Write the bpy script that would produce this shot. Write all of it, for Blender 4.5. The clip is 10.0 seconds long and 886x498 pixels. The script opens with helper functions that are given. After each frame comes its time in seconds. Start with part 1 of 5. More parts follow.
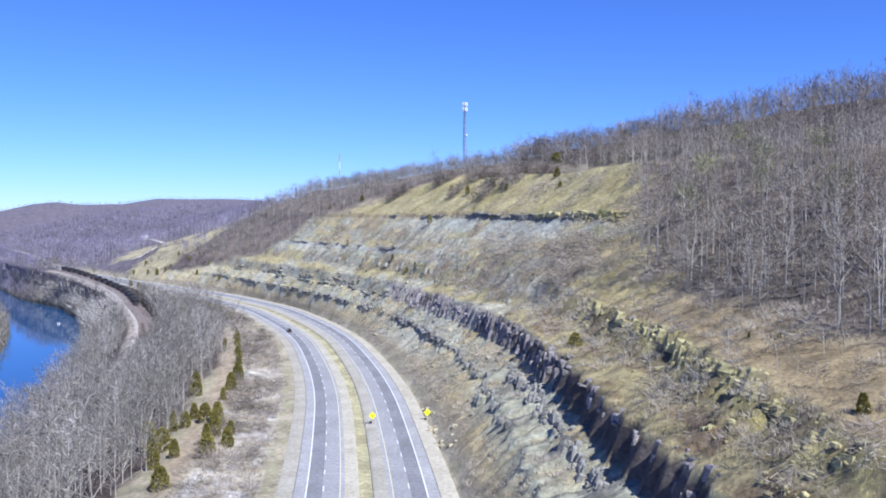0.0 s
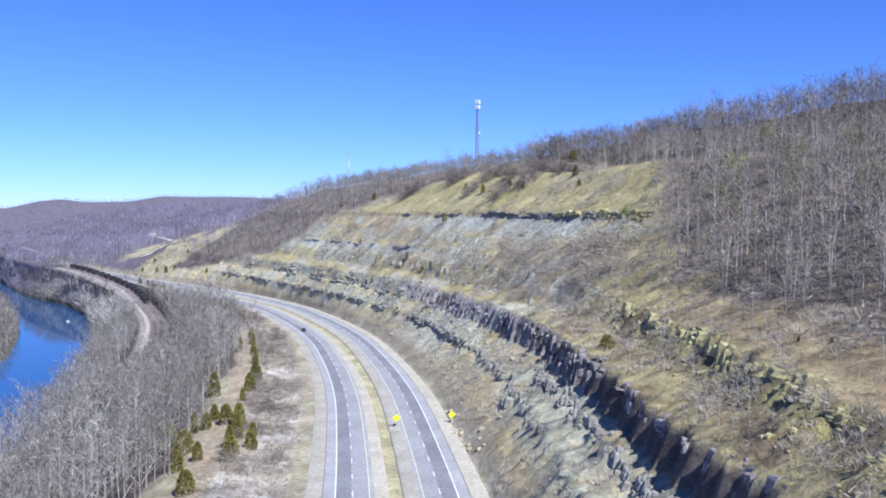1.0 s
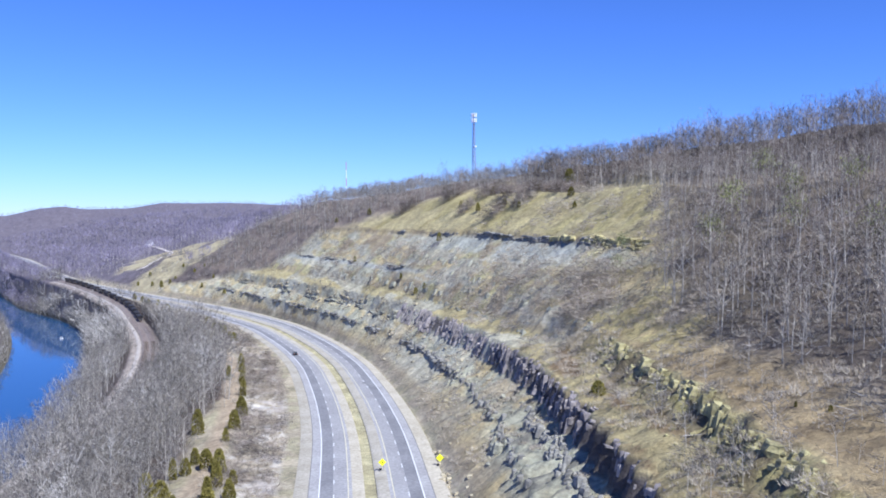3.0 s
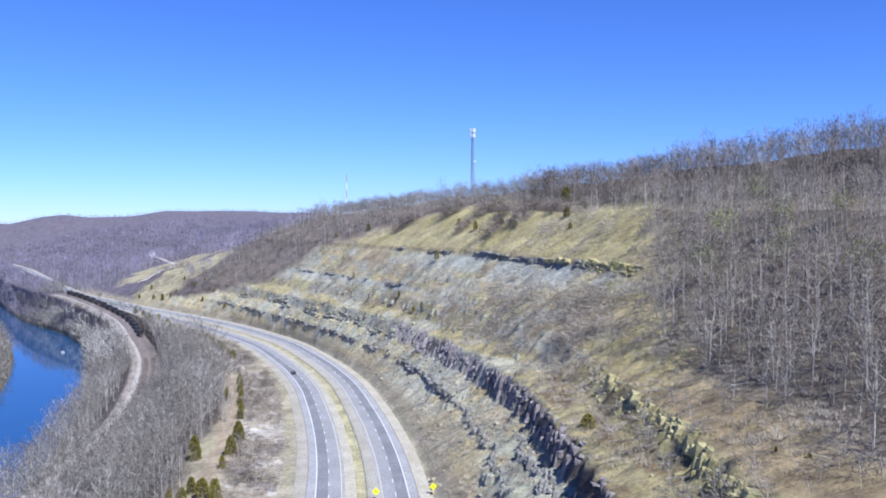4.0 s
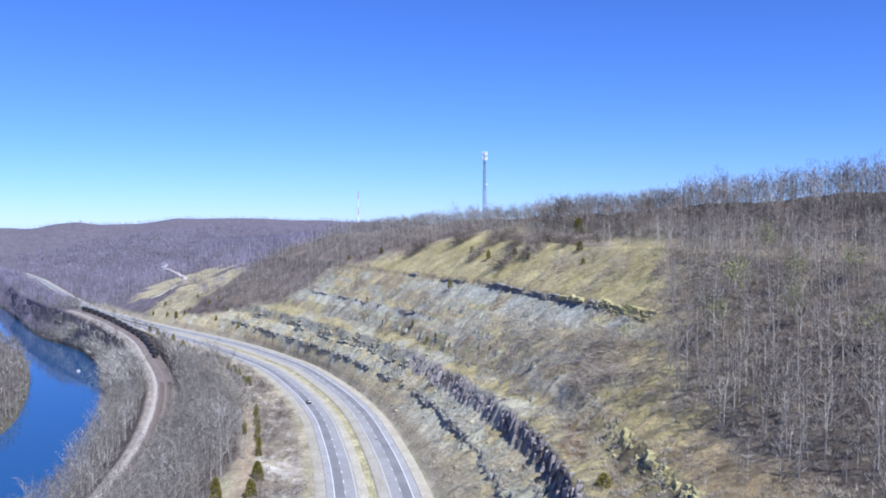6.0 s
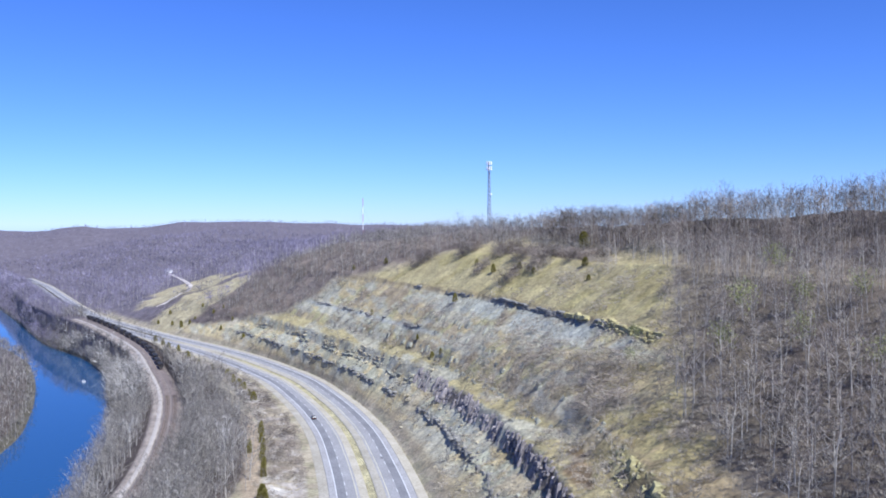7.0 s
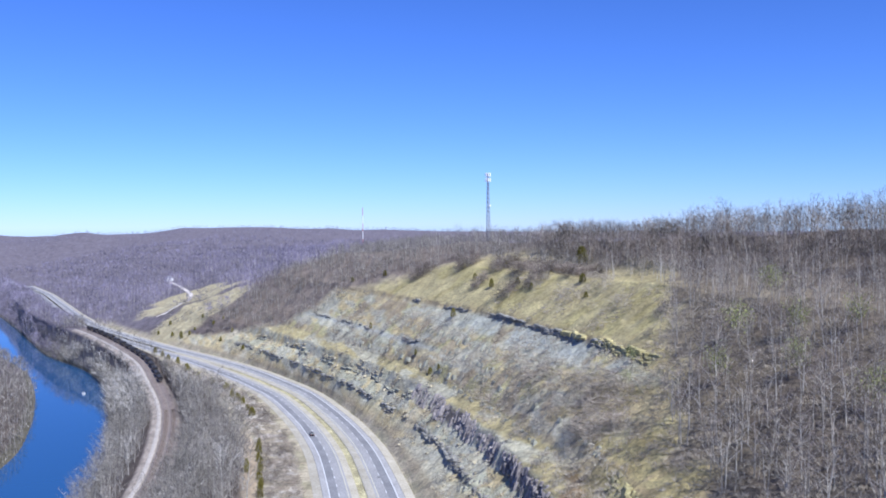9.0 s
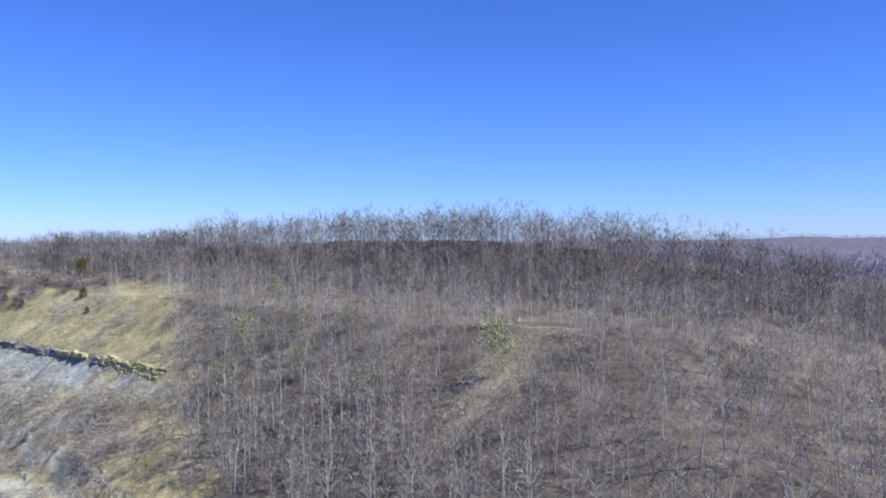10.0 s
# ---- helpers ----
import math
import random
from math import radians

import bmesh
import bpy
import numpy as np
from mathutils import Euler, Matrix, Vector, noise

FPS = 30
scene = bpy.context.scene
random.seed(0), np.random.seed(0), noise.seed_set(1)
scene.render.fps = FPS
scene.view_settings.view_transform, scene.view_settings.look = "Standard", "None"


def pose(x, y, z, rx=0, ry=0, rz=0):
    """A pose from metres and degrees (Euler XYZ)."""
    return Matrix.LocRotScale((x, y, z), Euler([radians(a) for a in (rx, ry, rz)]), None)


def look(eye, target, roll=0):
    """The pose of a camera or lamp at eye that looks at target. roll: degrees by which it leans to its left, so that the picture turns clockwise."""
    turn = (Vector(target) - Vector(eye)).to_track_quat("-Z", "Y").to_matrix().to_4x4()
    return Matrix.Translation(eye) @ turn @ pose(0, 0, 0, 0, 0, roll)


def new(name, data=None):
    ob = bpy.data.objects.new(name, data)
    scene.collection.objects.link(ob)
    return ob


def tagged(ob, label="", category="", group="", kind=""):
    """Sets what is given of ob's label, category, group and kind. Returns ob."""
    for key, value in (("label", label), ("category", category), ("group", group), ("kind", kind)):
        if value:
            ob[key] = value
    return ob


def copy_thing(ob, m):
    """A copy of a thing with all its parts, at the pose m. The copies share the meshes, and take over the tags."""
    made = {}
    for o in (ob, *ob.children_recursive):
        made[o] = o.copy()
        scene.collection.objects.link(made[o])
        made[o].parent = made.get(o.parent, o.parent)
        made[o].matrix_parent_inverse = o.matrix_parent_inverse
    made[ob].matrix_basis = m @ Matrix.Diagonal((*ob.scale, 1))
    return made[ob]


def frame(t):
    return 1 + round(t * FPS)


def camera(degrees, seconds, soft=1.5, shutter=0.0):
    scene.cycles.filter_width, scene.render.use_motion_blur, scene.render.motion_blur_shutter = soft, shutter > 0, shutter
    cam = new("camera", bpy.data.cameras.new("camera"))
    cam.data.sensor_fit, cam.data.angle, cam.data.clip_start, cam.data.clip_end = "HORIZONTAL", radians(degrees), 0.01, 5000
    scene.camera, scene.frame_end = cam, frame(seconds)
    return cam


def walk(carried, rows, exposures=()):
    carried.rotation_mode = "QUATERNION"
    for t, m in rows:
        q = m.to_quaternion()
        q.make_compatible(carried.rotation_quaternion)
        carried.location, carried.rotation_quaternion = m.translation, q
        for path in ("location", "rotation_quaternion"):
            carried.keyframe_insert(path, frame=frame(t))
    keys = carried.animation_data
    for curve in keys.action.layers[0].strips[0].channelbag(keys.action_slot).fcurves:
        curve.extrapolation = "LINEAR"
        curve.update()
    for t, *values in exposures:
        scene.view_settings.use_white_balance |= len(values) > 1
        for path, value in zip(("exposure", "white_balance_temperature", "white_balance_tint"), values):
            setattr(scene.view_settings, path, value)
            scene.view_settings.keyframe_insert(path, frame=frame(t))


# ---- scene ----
cam = camera(55.0, 10.0, 1.8)
METRES, EYE, TILT, LEAN, TURN = 69.0, 60.0, -2.3, 0.0, 0.0
ROWS = [
    (0.0, 0.0, 0.0, 0.0, 0.0, 0.0, -0.0),
    (0.5, -0.0592, 0.0242, 0.0018, 0.08, -0.04, -0.16),
    (1.0, -0.091, 0.0691, 0.0028, 0.24, -0.1, -0.21),
    (1.5, -0.1004, 0.1204, 0.0088, 0.22, -0.11, -0.18),
    (2.0, -0.0868, 0.164, 0.0478, 0.26, -0.15, -0.08),
    (2.5, -0.06, 0.1904, 0.097, 0.32, -0.11, 0.02),
    (4.0, 0.0129, 0.1423, 0.2535, 0.61, 0.32, 0.19),
    (4.5, 0.013, 0.103, 0.3062, 0.69, 0.47, 0.15),
    (5.0, -0.0036, 0.0661, 0.3583, 1.04, 0.57, 0.1),
    (5.5, -0.0253, 0.0652, 0.412, 1.1, 0.52, 0.03),
    (7.0, -0.0242, 0.0888, 0.5759, 1.5, 0.48, 0.24),
    (7.5, -0.0071, 0.0933, 0.6312, 1.66, 0.5, 0.36),
    (8.0, -0.0, 0.0886, 0.6673, 1.74, 0.52, 0.45),
    (8.5, 0.0035, 0.083, 0.6747, 1.92, 0.59, 0.5),
    (9.0, 0.0099, 0.0942, 0.6743, 1.65, 0.65, 0.43),
    (9.1, 0.0099, 0.0942, 0.6743, -0.22, 0.69, 0.3),
    (9.2, 0.0095, 0.0940, 0.6743, -4.75, 0.92, 0.2),
    (9.4, 0.009, 0.0938, 0.6743, -4.85, 0.92, 0.2),
    (9.6, 0.009, 0.0935, 0.6743, -5.35, 0.92, 0.22),
    (9.7, 0.009, 0.093, 0.6743, -12.2, 0.98, 0.65),
    (9.8, 0.009, 0.093, 0.6743, -19.2, 1.02, 0.9),
    (9.9, 0.009, 0.093, 0.6743, -24.5, 1.02, 1.1),
    (10.0, 0.009, 0.093, 0.6743, -30.6, 0.9, 1.3),
]
walk(cam, [(t, pose(0, 0, EYE, TILT, LEAN, TURN) @ pose(METRES * x, METRES * y, METRES * z, 90 + pitch, roll, yaw)) for t, x, y, z, yaw, pitch, roll in ROWS],
     exposures=[(0.0, 0.65, 5600, 10), (2.5, 0.63, 5600, 10), (5.5, 0.58, 5600, 10), (8.0, 0.54, 5600, 10), (10.0, 0.56, 5600, 10)])

# ---- light ----
SUN_TO = Vector((0.40, -0.53, 0.75)).normalized()
sun = new("sun", bpy.data.lights.new("sun", "SUN"))
sun.data.energy, sun.data.angle, sun.data.color = 4.8, radians(0.6), (1.0, 0.95, 0.88)
sun.matrix_world = look(SUN_TO * 500, (0, 0, 0))
world = bpy.data.worlds.new("world")
scene.world = world
world.use_nodes = True
wn = world.node_tree.nodes
sky = wn.new("ShaderNodeTexSky")
sky.sky_type, sky.sun_disc = "NISHITA", False
sky.sun_elevation = math.asin(SUN_TO.z)
sky.sun_rotation = math.atan2(SUN_TO.x, SUN_TO.y)
sky.altitude, sky.air_density, sky.dust_density, sky.ozone_density = 1200, 1.0, 0.0, 4.0
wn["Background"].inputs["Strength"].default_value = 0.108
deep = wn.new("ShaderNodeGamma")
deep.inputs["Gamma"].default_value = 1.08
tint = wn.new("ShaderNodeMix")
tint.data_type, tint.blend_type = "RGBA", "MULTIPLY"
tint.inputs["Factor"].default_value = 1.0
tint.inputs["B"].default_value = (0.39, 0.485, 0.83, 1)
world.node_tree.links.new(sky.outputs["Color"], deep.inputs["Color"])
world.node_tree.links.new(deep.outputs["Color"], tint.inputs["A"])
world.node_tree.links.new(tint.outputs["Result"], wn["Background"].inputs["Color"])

# ---- materials ----
def material(name, rough=0.9, metal=0.0):
    m = bpy.data.materials.new(name)
    m.use_nodes = True
    b = m.node_tree.nodes["Principled BSDF"]
    b.inputs["Roughness"].default_value, b.inputs["Metallic"].default_value = rough, metal
    b.inputs["Specular IOR Level"].default_value = 0.25
    return m, m.node_tree, b


def noise_node(nt, scale, detail=4.0, rough=0.6, stretch=None):
    geo = nt.nodes.new("ShaderNodeNewGeometry")
    n = nt.nodes.new("ShaderNodeTexNoise")
    n.inputs["Scale"].default_value, n.inputs["Detail"].default_value, n.inputs["Roughness"].default_value = scale, detail, rough
    if stretch:
        mp = nt.nodes.new("ShaderNodeMapping")
        mp.inputs["Scale"].default_value = stretch
        nt.links.new(geo.outputs["Position"], mp.inputs["Vector"])
        nt.links.new(mp.outputs["Vector"], n.inputs["Vector"])
    else:
        nt.links.new(geo.outputs["Position"], n.inputs["Vector"])
    return n.outputs["Fac"]


def ramp(nt, fac, stops):
    r = nt.nodes.new("ShaderNodeValToRGB")
    e = r.color_ramp.elements
    while len(e) < len(stops):
        e.new(0.5)
    for k, (p, c) in zip(e, stops):
        k.position, k.color = p, (*c, 1)
    nt.links.new(fac, r.inputs["Fac"])
    return r.outputs["Color"]


def times(nt, a, b, kind="MULTIPLY", fac=1.0):
    mx = nt.nodes.new("ShaderNodeMix")
    mx.data_type, mx.blend_type, mx.clamp_factor = "RGBA", kind, True
    mx.inputs["Factor"].default_value = fac
    for s, v in ((mx.inputs["A"], a), (mx.inputs["B"], b)):
        if isinstance(v, tuple):
            s.default_value = (*v, 1)
        else:
            nt.links.new(v, s)
    return mx.outputs["Result"]


def relief(nt, bsdf, fac, strength, distance):
    b = nt.nodes.new("ShaderNodeBump")
    b.inputs["Strength"].default_value, b.inputs["Distance"].default_value = strength, distance
    nt.links.new(fac, b.inputs["Height"])
    nt.links.new(b.outputs["Normal"], bsdf.inputs["Normal"])


def mottled(name, low, high, scale=0.5, rough=0.9, fine=6.0, bump=0.4, size=0.1, metal=0.0, spread=0.0):
    """Two-scale mottled colour between low and high; spread: how much single pieces differ."""
    m, nt, b = material(name, rough, metal)
    c = ramp(nt, noise_node(nt, scale), [(0.3, low), (0.7, high)])
    c = times(nt, c, ramp(nt, noise_node(nt, fine), [(0.25, (0.72, 0.72, 0.72)), (0.75, (1.25, 1.25, 1.25))]))
    if spread:
        oi = nt.nodes.new("ShaderNodeObjectInfo")
        c = times(nt, c, ramp(nt, oi.outputs["Random"], [(0.0, (1 - spread,) * 3), (1.0, (1 + spread, 1 + spread, 1 + spread * 0.8))]))
    nt.links.new(c, b.inputs["Base Color"])
    if bump:
        relief(nt, b, noise_node(nt, fine), bump, size)
    return m


def islands(name, stops, rough=0.85, clump=0.05, swing=0.2):
    """Loose pieces of one mesh, each in its own shade."""
    m, nt, b = material(name, rough)
    geo = nt.nodes.new("ShaderNodeNewGeometry")
    c = ramp(nt, geo.outputs["Random Per Island"], stops)
    c = times(nt, c, ramp(nt, noise_node(nt, clump, 2.0), [(0.38, (1 - swing,) * 3), (0.62, (1 + swing, 1 + swing * 0.95, 1 + swing * 0.9))]))
    nt.links.new(c, b.inputs["Base Color"])
    return m


# ground: zone colours from the mesh, broken up at three scales
GROUND, nt, b = material("ground_cover", 0.95)
at = nt.nodes.new("ShaderNodeAttribute")
at.attribute_name = "cover"
c = times(nt, at.outputs["Color"], ramp(nt, noise_node(nt, 0.09, 5), [(0.3, (0.72, 0.70, 0.68)), (0.7, (1.22, 1.22, 1.2))]))
c = times(nt, c, ramp(nt, noise_node(nt, 0.7, 6, 0.7), [(0.3, (0.62, 0.6, 0.6)), (0.52, (1.0, 1.0, 1.0)), (0.72, (1.35, 1.32, 1.28))]))
c = times(nt, c, ramp(nt, noise_node(nt, 1.0, 4, 0.6, (0.15, 0.15, 1.4)), [(0.36, (0.88, 0.885, 0.9)), (0.6, (1.07, 1.06, 1.05))]))
nt.links.new(c, b.inputs["Base Color"])
relief(nt, b, noise_node(nt, 0.9, 7, 0.7), 0.9, 0.8)

ASPHALT = mottled("worn_asphalt", (0.265, 0.258, 0.255), (0.34, 0.332, 0.33), 0.06, 0.9, 1.2, 0.1, 0.01)
LANE = mottled("trodden_asphalt", (0.18, 0.178, 0.185), (0.245, 0.242, 0.248), 0.08, 0.9, 1.0, 0.1, 0.01)
SHOULDER = mottled("roadside_gravel", (0.36, 0.325, 0.25), (0.47, 0.43, 0.35), 0.12, 0.95, 1.0, 0.1, 0.01)
SHOULDER_ASPHALT = mottled("pale_shoulder_asphalt", (0.30, 0.29, 0.285), (0.38, 0.37, 0.36), 0.08, 0.92, 1.0, 0.1, 0.01)
EDGE_SEAL = mottled("dark_edge_seal", (0.16, 0.15, 0.15), (0.24, 0.23, 0.22), 0.3, 0.9, 3.0, 0)
PAINT = mottled("white_road_paint", (0.62, 0.62, 0.62), (0.8, 0.8, 0.8), 0.4, 0.7, 5.0, 0)
YELLOW_PAINT = mottled("faded_yellow_paint", (0.56, 0.51, 0.35), (0.66, 0.61, 0.44), 0.4, 0.7, 5.0, 0)
BARK = mottled("pale_bark", (0.26, 0.235, 0.21), (0.52, 0.485, 0.44), 0.3, 0.9, 3.0, 0, spread=0.25)
TWIG = islands("bare_twigs", [(0.0, (0.098, 0.079, 0.066)), (0.5, (0.168, 0.138, 0.116)), (0.85, (0.262, 0.224, 0.19)), (1.0, (0.44, 0.395, 0.345))], clump=0.1, swing=0.42)
# violet distance haze is put into the colour of the far twigs
TWIG_HAZE = islands("haze_tinted_twigs", [(0.0, (0.13, 0.118, 0.16)), (0.6, (0.185, 0.168, 0.235)), (1.0, (0.28, 0.255, 0.33))], clump=0.02, swing=0.42)
TWIG_PALE = islands("pale_twigs", [(0.0, (0.113, 0.104, 0.094)), (0.6, (0.18, 0.165, 0.147)), (0.88, (0.28, 0.26, 0.232)), (1.0, (0.45, 0.42, 0.38))], clump=0.08, swing=0.36)
SCRUB = islands("dry_scrub", [(0.0, (0.26, 0.22, 0.165)), (0.5, (0.40, 0.352, 0.275)), (1.0, (0.54, 0.49, 0.40))], clump=0.07, swing=0.25)
BRUSH = islands("brown_brush", [(0.0, (0.20, 0.165, 0.13)), (0.6, (0.33, 0.28, 0.225)), (1.0, (0.50, 0.45, 0.37))], clump=0.1, swing=0.3)
WHITE_BARK = mottled("white_bark", (0.50, 0.47, 0.42), (0.70, 0.67, 0.62), 0.3, 0.85, 2.0, 0)
WHITE_TWIG = islands("whitish_twigs", [(0.0, (0.28, 0.26, 0.235)), (1.0, (0.60, 0.57, 0.52))])
GREEN = islands("budding_leaves", [(0.0, (0.17, 0.19, 0.06)), (1.0, (0.34, 0.36, 0.14))])
CEDAR = islands("cedar_foliage", [(0.0, (0.13, 0.12, 0.026)), (0.6, (0.21, 0.185, 0.045)), (1.0, (0.29, 0.245, 0.075))])

# ---- the lie of the land ----
def lattice(ix, iy, seed):
    h = np.sin(ix * 127.1 + iy * 311.7 + seed * 74.7) * 43758.5453
    return h - np.floor(h)


def vnoise(x, y, seed=0):
    ix, iy = np.floor(x), np.floor(y)
    fx, fy = x - ix, y - iy
    fx, fy = fx * fx * (3 - 2 * fx), fy * fy * (3 - 2 * fy)
    a, b_ = lattice(ix, iy, seed), lattice(ix + 1, iy, seed)
    c_, d = lattice(ix, iy + 1, seed), lattice(ix + 1, iy + 1, seed)
    return (a * (1 - fx) + b_ * fx) * (1 - fy) + (c_ * (1 - fx) + d * fx) * fy


def fbm(x, y, seed=0, octaves=4):
    total, amp, norm = 0.0, 1.0, 0.0
    for k in range(octaves):
        total = total + amp * vnoise(x * 2 ** k, y * 2 ** k, seed + k * 13)
        norm += amp
        amp *= 0.55
    return total / norm


def smooth(a, b_, v):
    t = np.clip((v - a) / (b_ - a), 0, 1)
    return t * t * (3 - 2 * t)


GY = np.arange(-400.0, 5200.0, 1.0)


def along(ys, vs, soft=18):
    """A value that runs smoothly along the valley, from a few stations."""
    ys, vs = list(ys), list(vs)
    g = np.interp(GY, ys, vs)
    k = (vs[-1] - vs[-2]) / (ys[-1] - ys[-2])
    g = np.where(GY > ys[-1], vs[-1] + k * (GY - ys[-1]), g)
    k = (vs[1] - vs[0]) / (ys[1] - ys[0])
    g = np.where(GY < ys[0], vs[0] + k * (GY - ys[0]), g)
    w = np.exp(-0.5 * (np.arange(-3 * soft, 3 * soft + 1) / soft) ** 2)
    return np.convolve(np.pad(g, 3 * soft, mode="reflect", reflect_type="odd"), w / w.sum(), "valid")


ST = (0, 100, 190, 258, 307, 379, 436, 507, 585, 640, 692, 760, 900, 1040, 1350, 1640)
ROAD_EDGE = along((0, 100, 179, 213, 281, 333, 408, 465, 545, 625, 686, 748, 801, 900, 1040, 1350, 1640), (11, 4.5, -3, -7, -16, -26, -44, -64, -99, -152, -203, -262, -307, -390, -480, -668, -866))
TILT_X = np.sqrt(1 + np.gradient(ROAD_EDGE) ** 2)
SQUEEZE = 3.5 * np.clip((GY - 620) / 130, 0, 1)  # the median narrows up the valley
MID = ROAD_EDGE - (13.0 - SQUEEZE) * TILT_X
RAIL = along((0, 190, 307, 386, 453, 518, 566, 619, 647, 680, 728, 765, 811, 900, 1040, 1350, 1640), (-128, -124, -130, -143.5, -161, -182, -202, -229, -242, -259, -292.5, -321.5, -357.5, -432, -534, -724, -920))
RAIL_Z = along((0, 380, 550, 619, 680, 728, 765, 811, 1640), (-11, -10, -7.5, -5, -2, 0.5, 3, 5, 5))
BANK_E = along((0, 190, 272, 355, 385, 454, 520, 570, 631, 693, 790, 886, 1014, 1113, 1278, 1640), (-160, -153, -155, -172, -180, -200, -221, -241, -269, -294, -355, -444, -530, -595, -710, -955))
BANK_W = along((0, 190, 300, 505, 595, 674, 779, 922, 1071, 1278, 1462, 1640), (-235, -220, -225, -266, -304, -343, -403, -520, -615, -770, -900, -1030))
CREST = along(ST, (330, 290, 235, 185, 165, 125, 95, 58, 28, 2, -25, -50, -100, -120, -200, -300), 25)
CREST_Z = along((0, 100, 150, 190, 240, 300, 420, 540, 640, 760, 900, 1040, 1640), (44, 63, 76, 90, 101, 103, 99, 95, 95, 85, 73, 70, 60), 25)

RIVER_Z = -28.0
buttress = 2.2 * (fbm(GY / 9.0, GY * 0, 3, 3) - 0.5) * 2
rib = 1.9 * (np.abs(vnoise(GY / 3.4, GY * 0, 17) - 0.5) * 2.4 + 0.5 * vnoise(GY / 1.5, GY * 0, 19) - 0.85) * (1 - smooth(330, 400, GY))
# joints step the cliff back in teeth
tooth = GY / 8.5 + 0.9 * (vnoise(GY / 11.0, GY * 0, 23) - 0.5)
fine_tooth = GY / 3.6 + 0.8 * (vnoise(GY / 5.0, GY * 0, 29) - 0.5)
near_cliff = 1 - smooth(240, 275, GY)
buttress = buttress * (1 - 0.6 * near_cliff) + near_cliff * 2.4 * (tooth - np.floor(tooth) - 0.5) + (1.6 - 0.2 * near_cliff) * (1 - smooth(440, 470, GY)) * (fine_tooth - np.floor(fine_tooth) - 0.5)
step_in = 1.6 * (fbm(GY / 6.0, GY * 0, 9, 3) - 0.5) * 2


def level(xs, z, rough=None):
    x = along(ST, xs)
    if rough is not None:
        x = x + rough
    return x, (np.full_like(GY, z) if np.isscalar(z) else z)


def under(z, gap):
    return np.minimum(z, CREST_Z - gap)


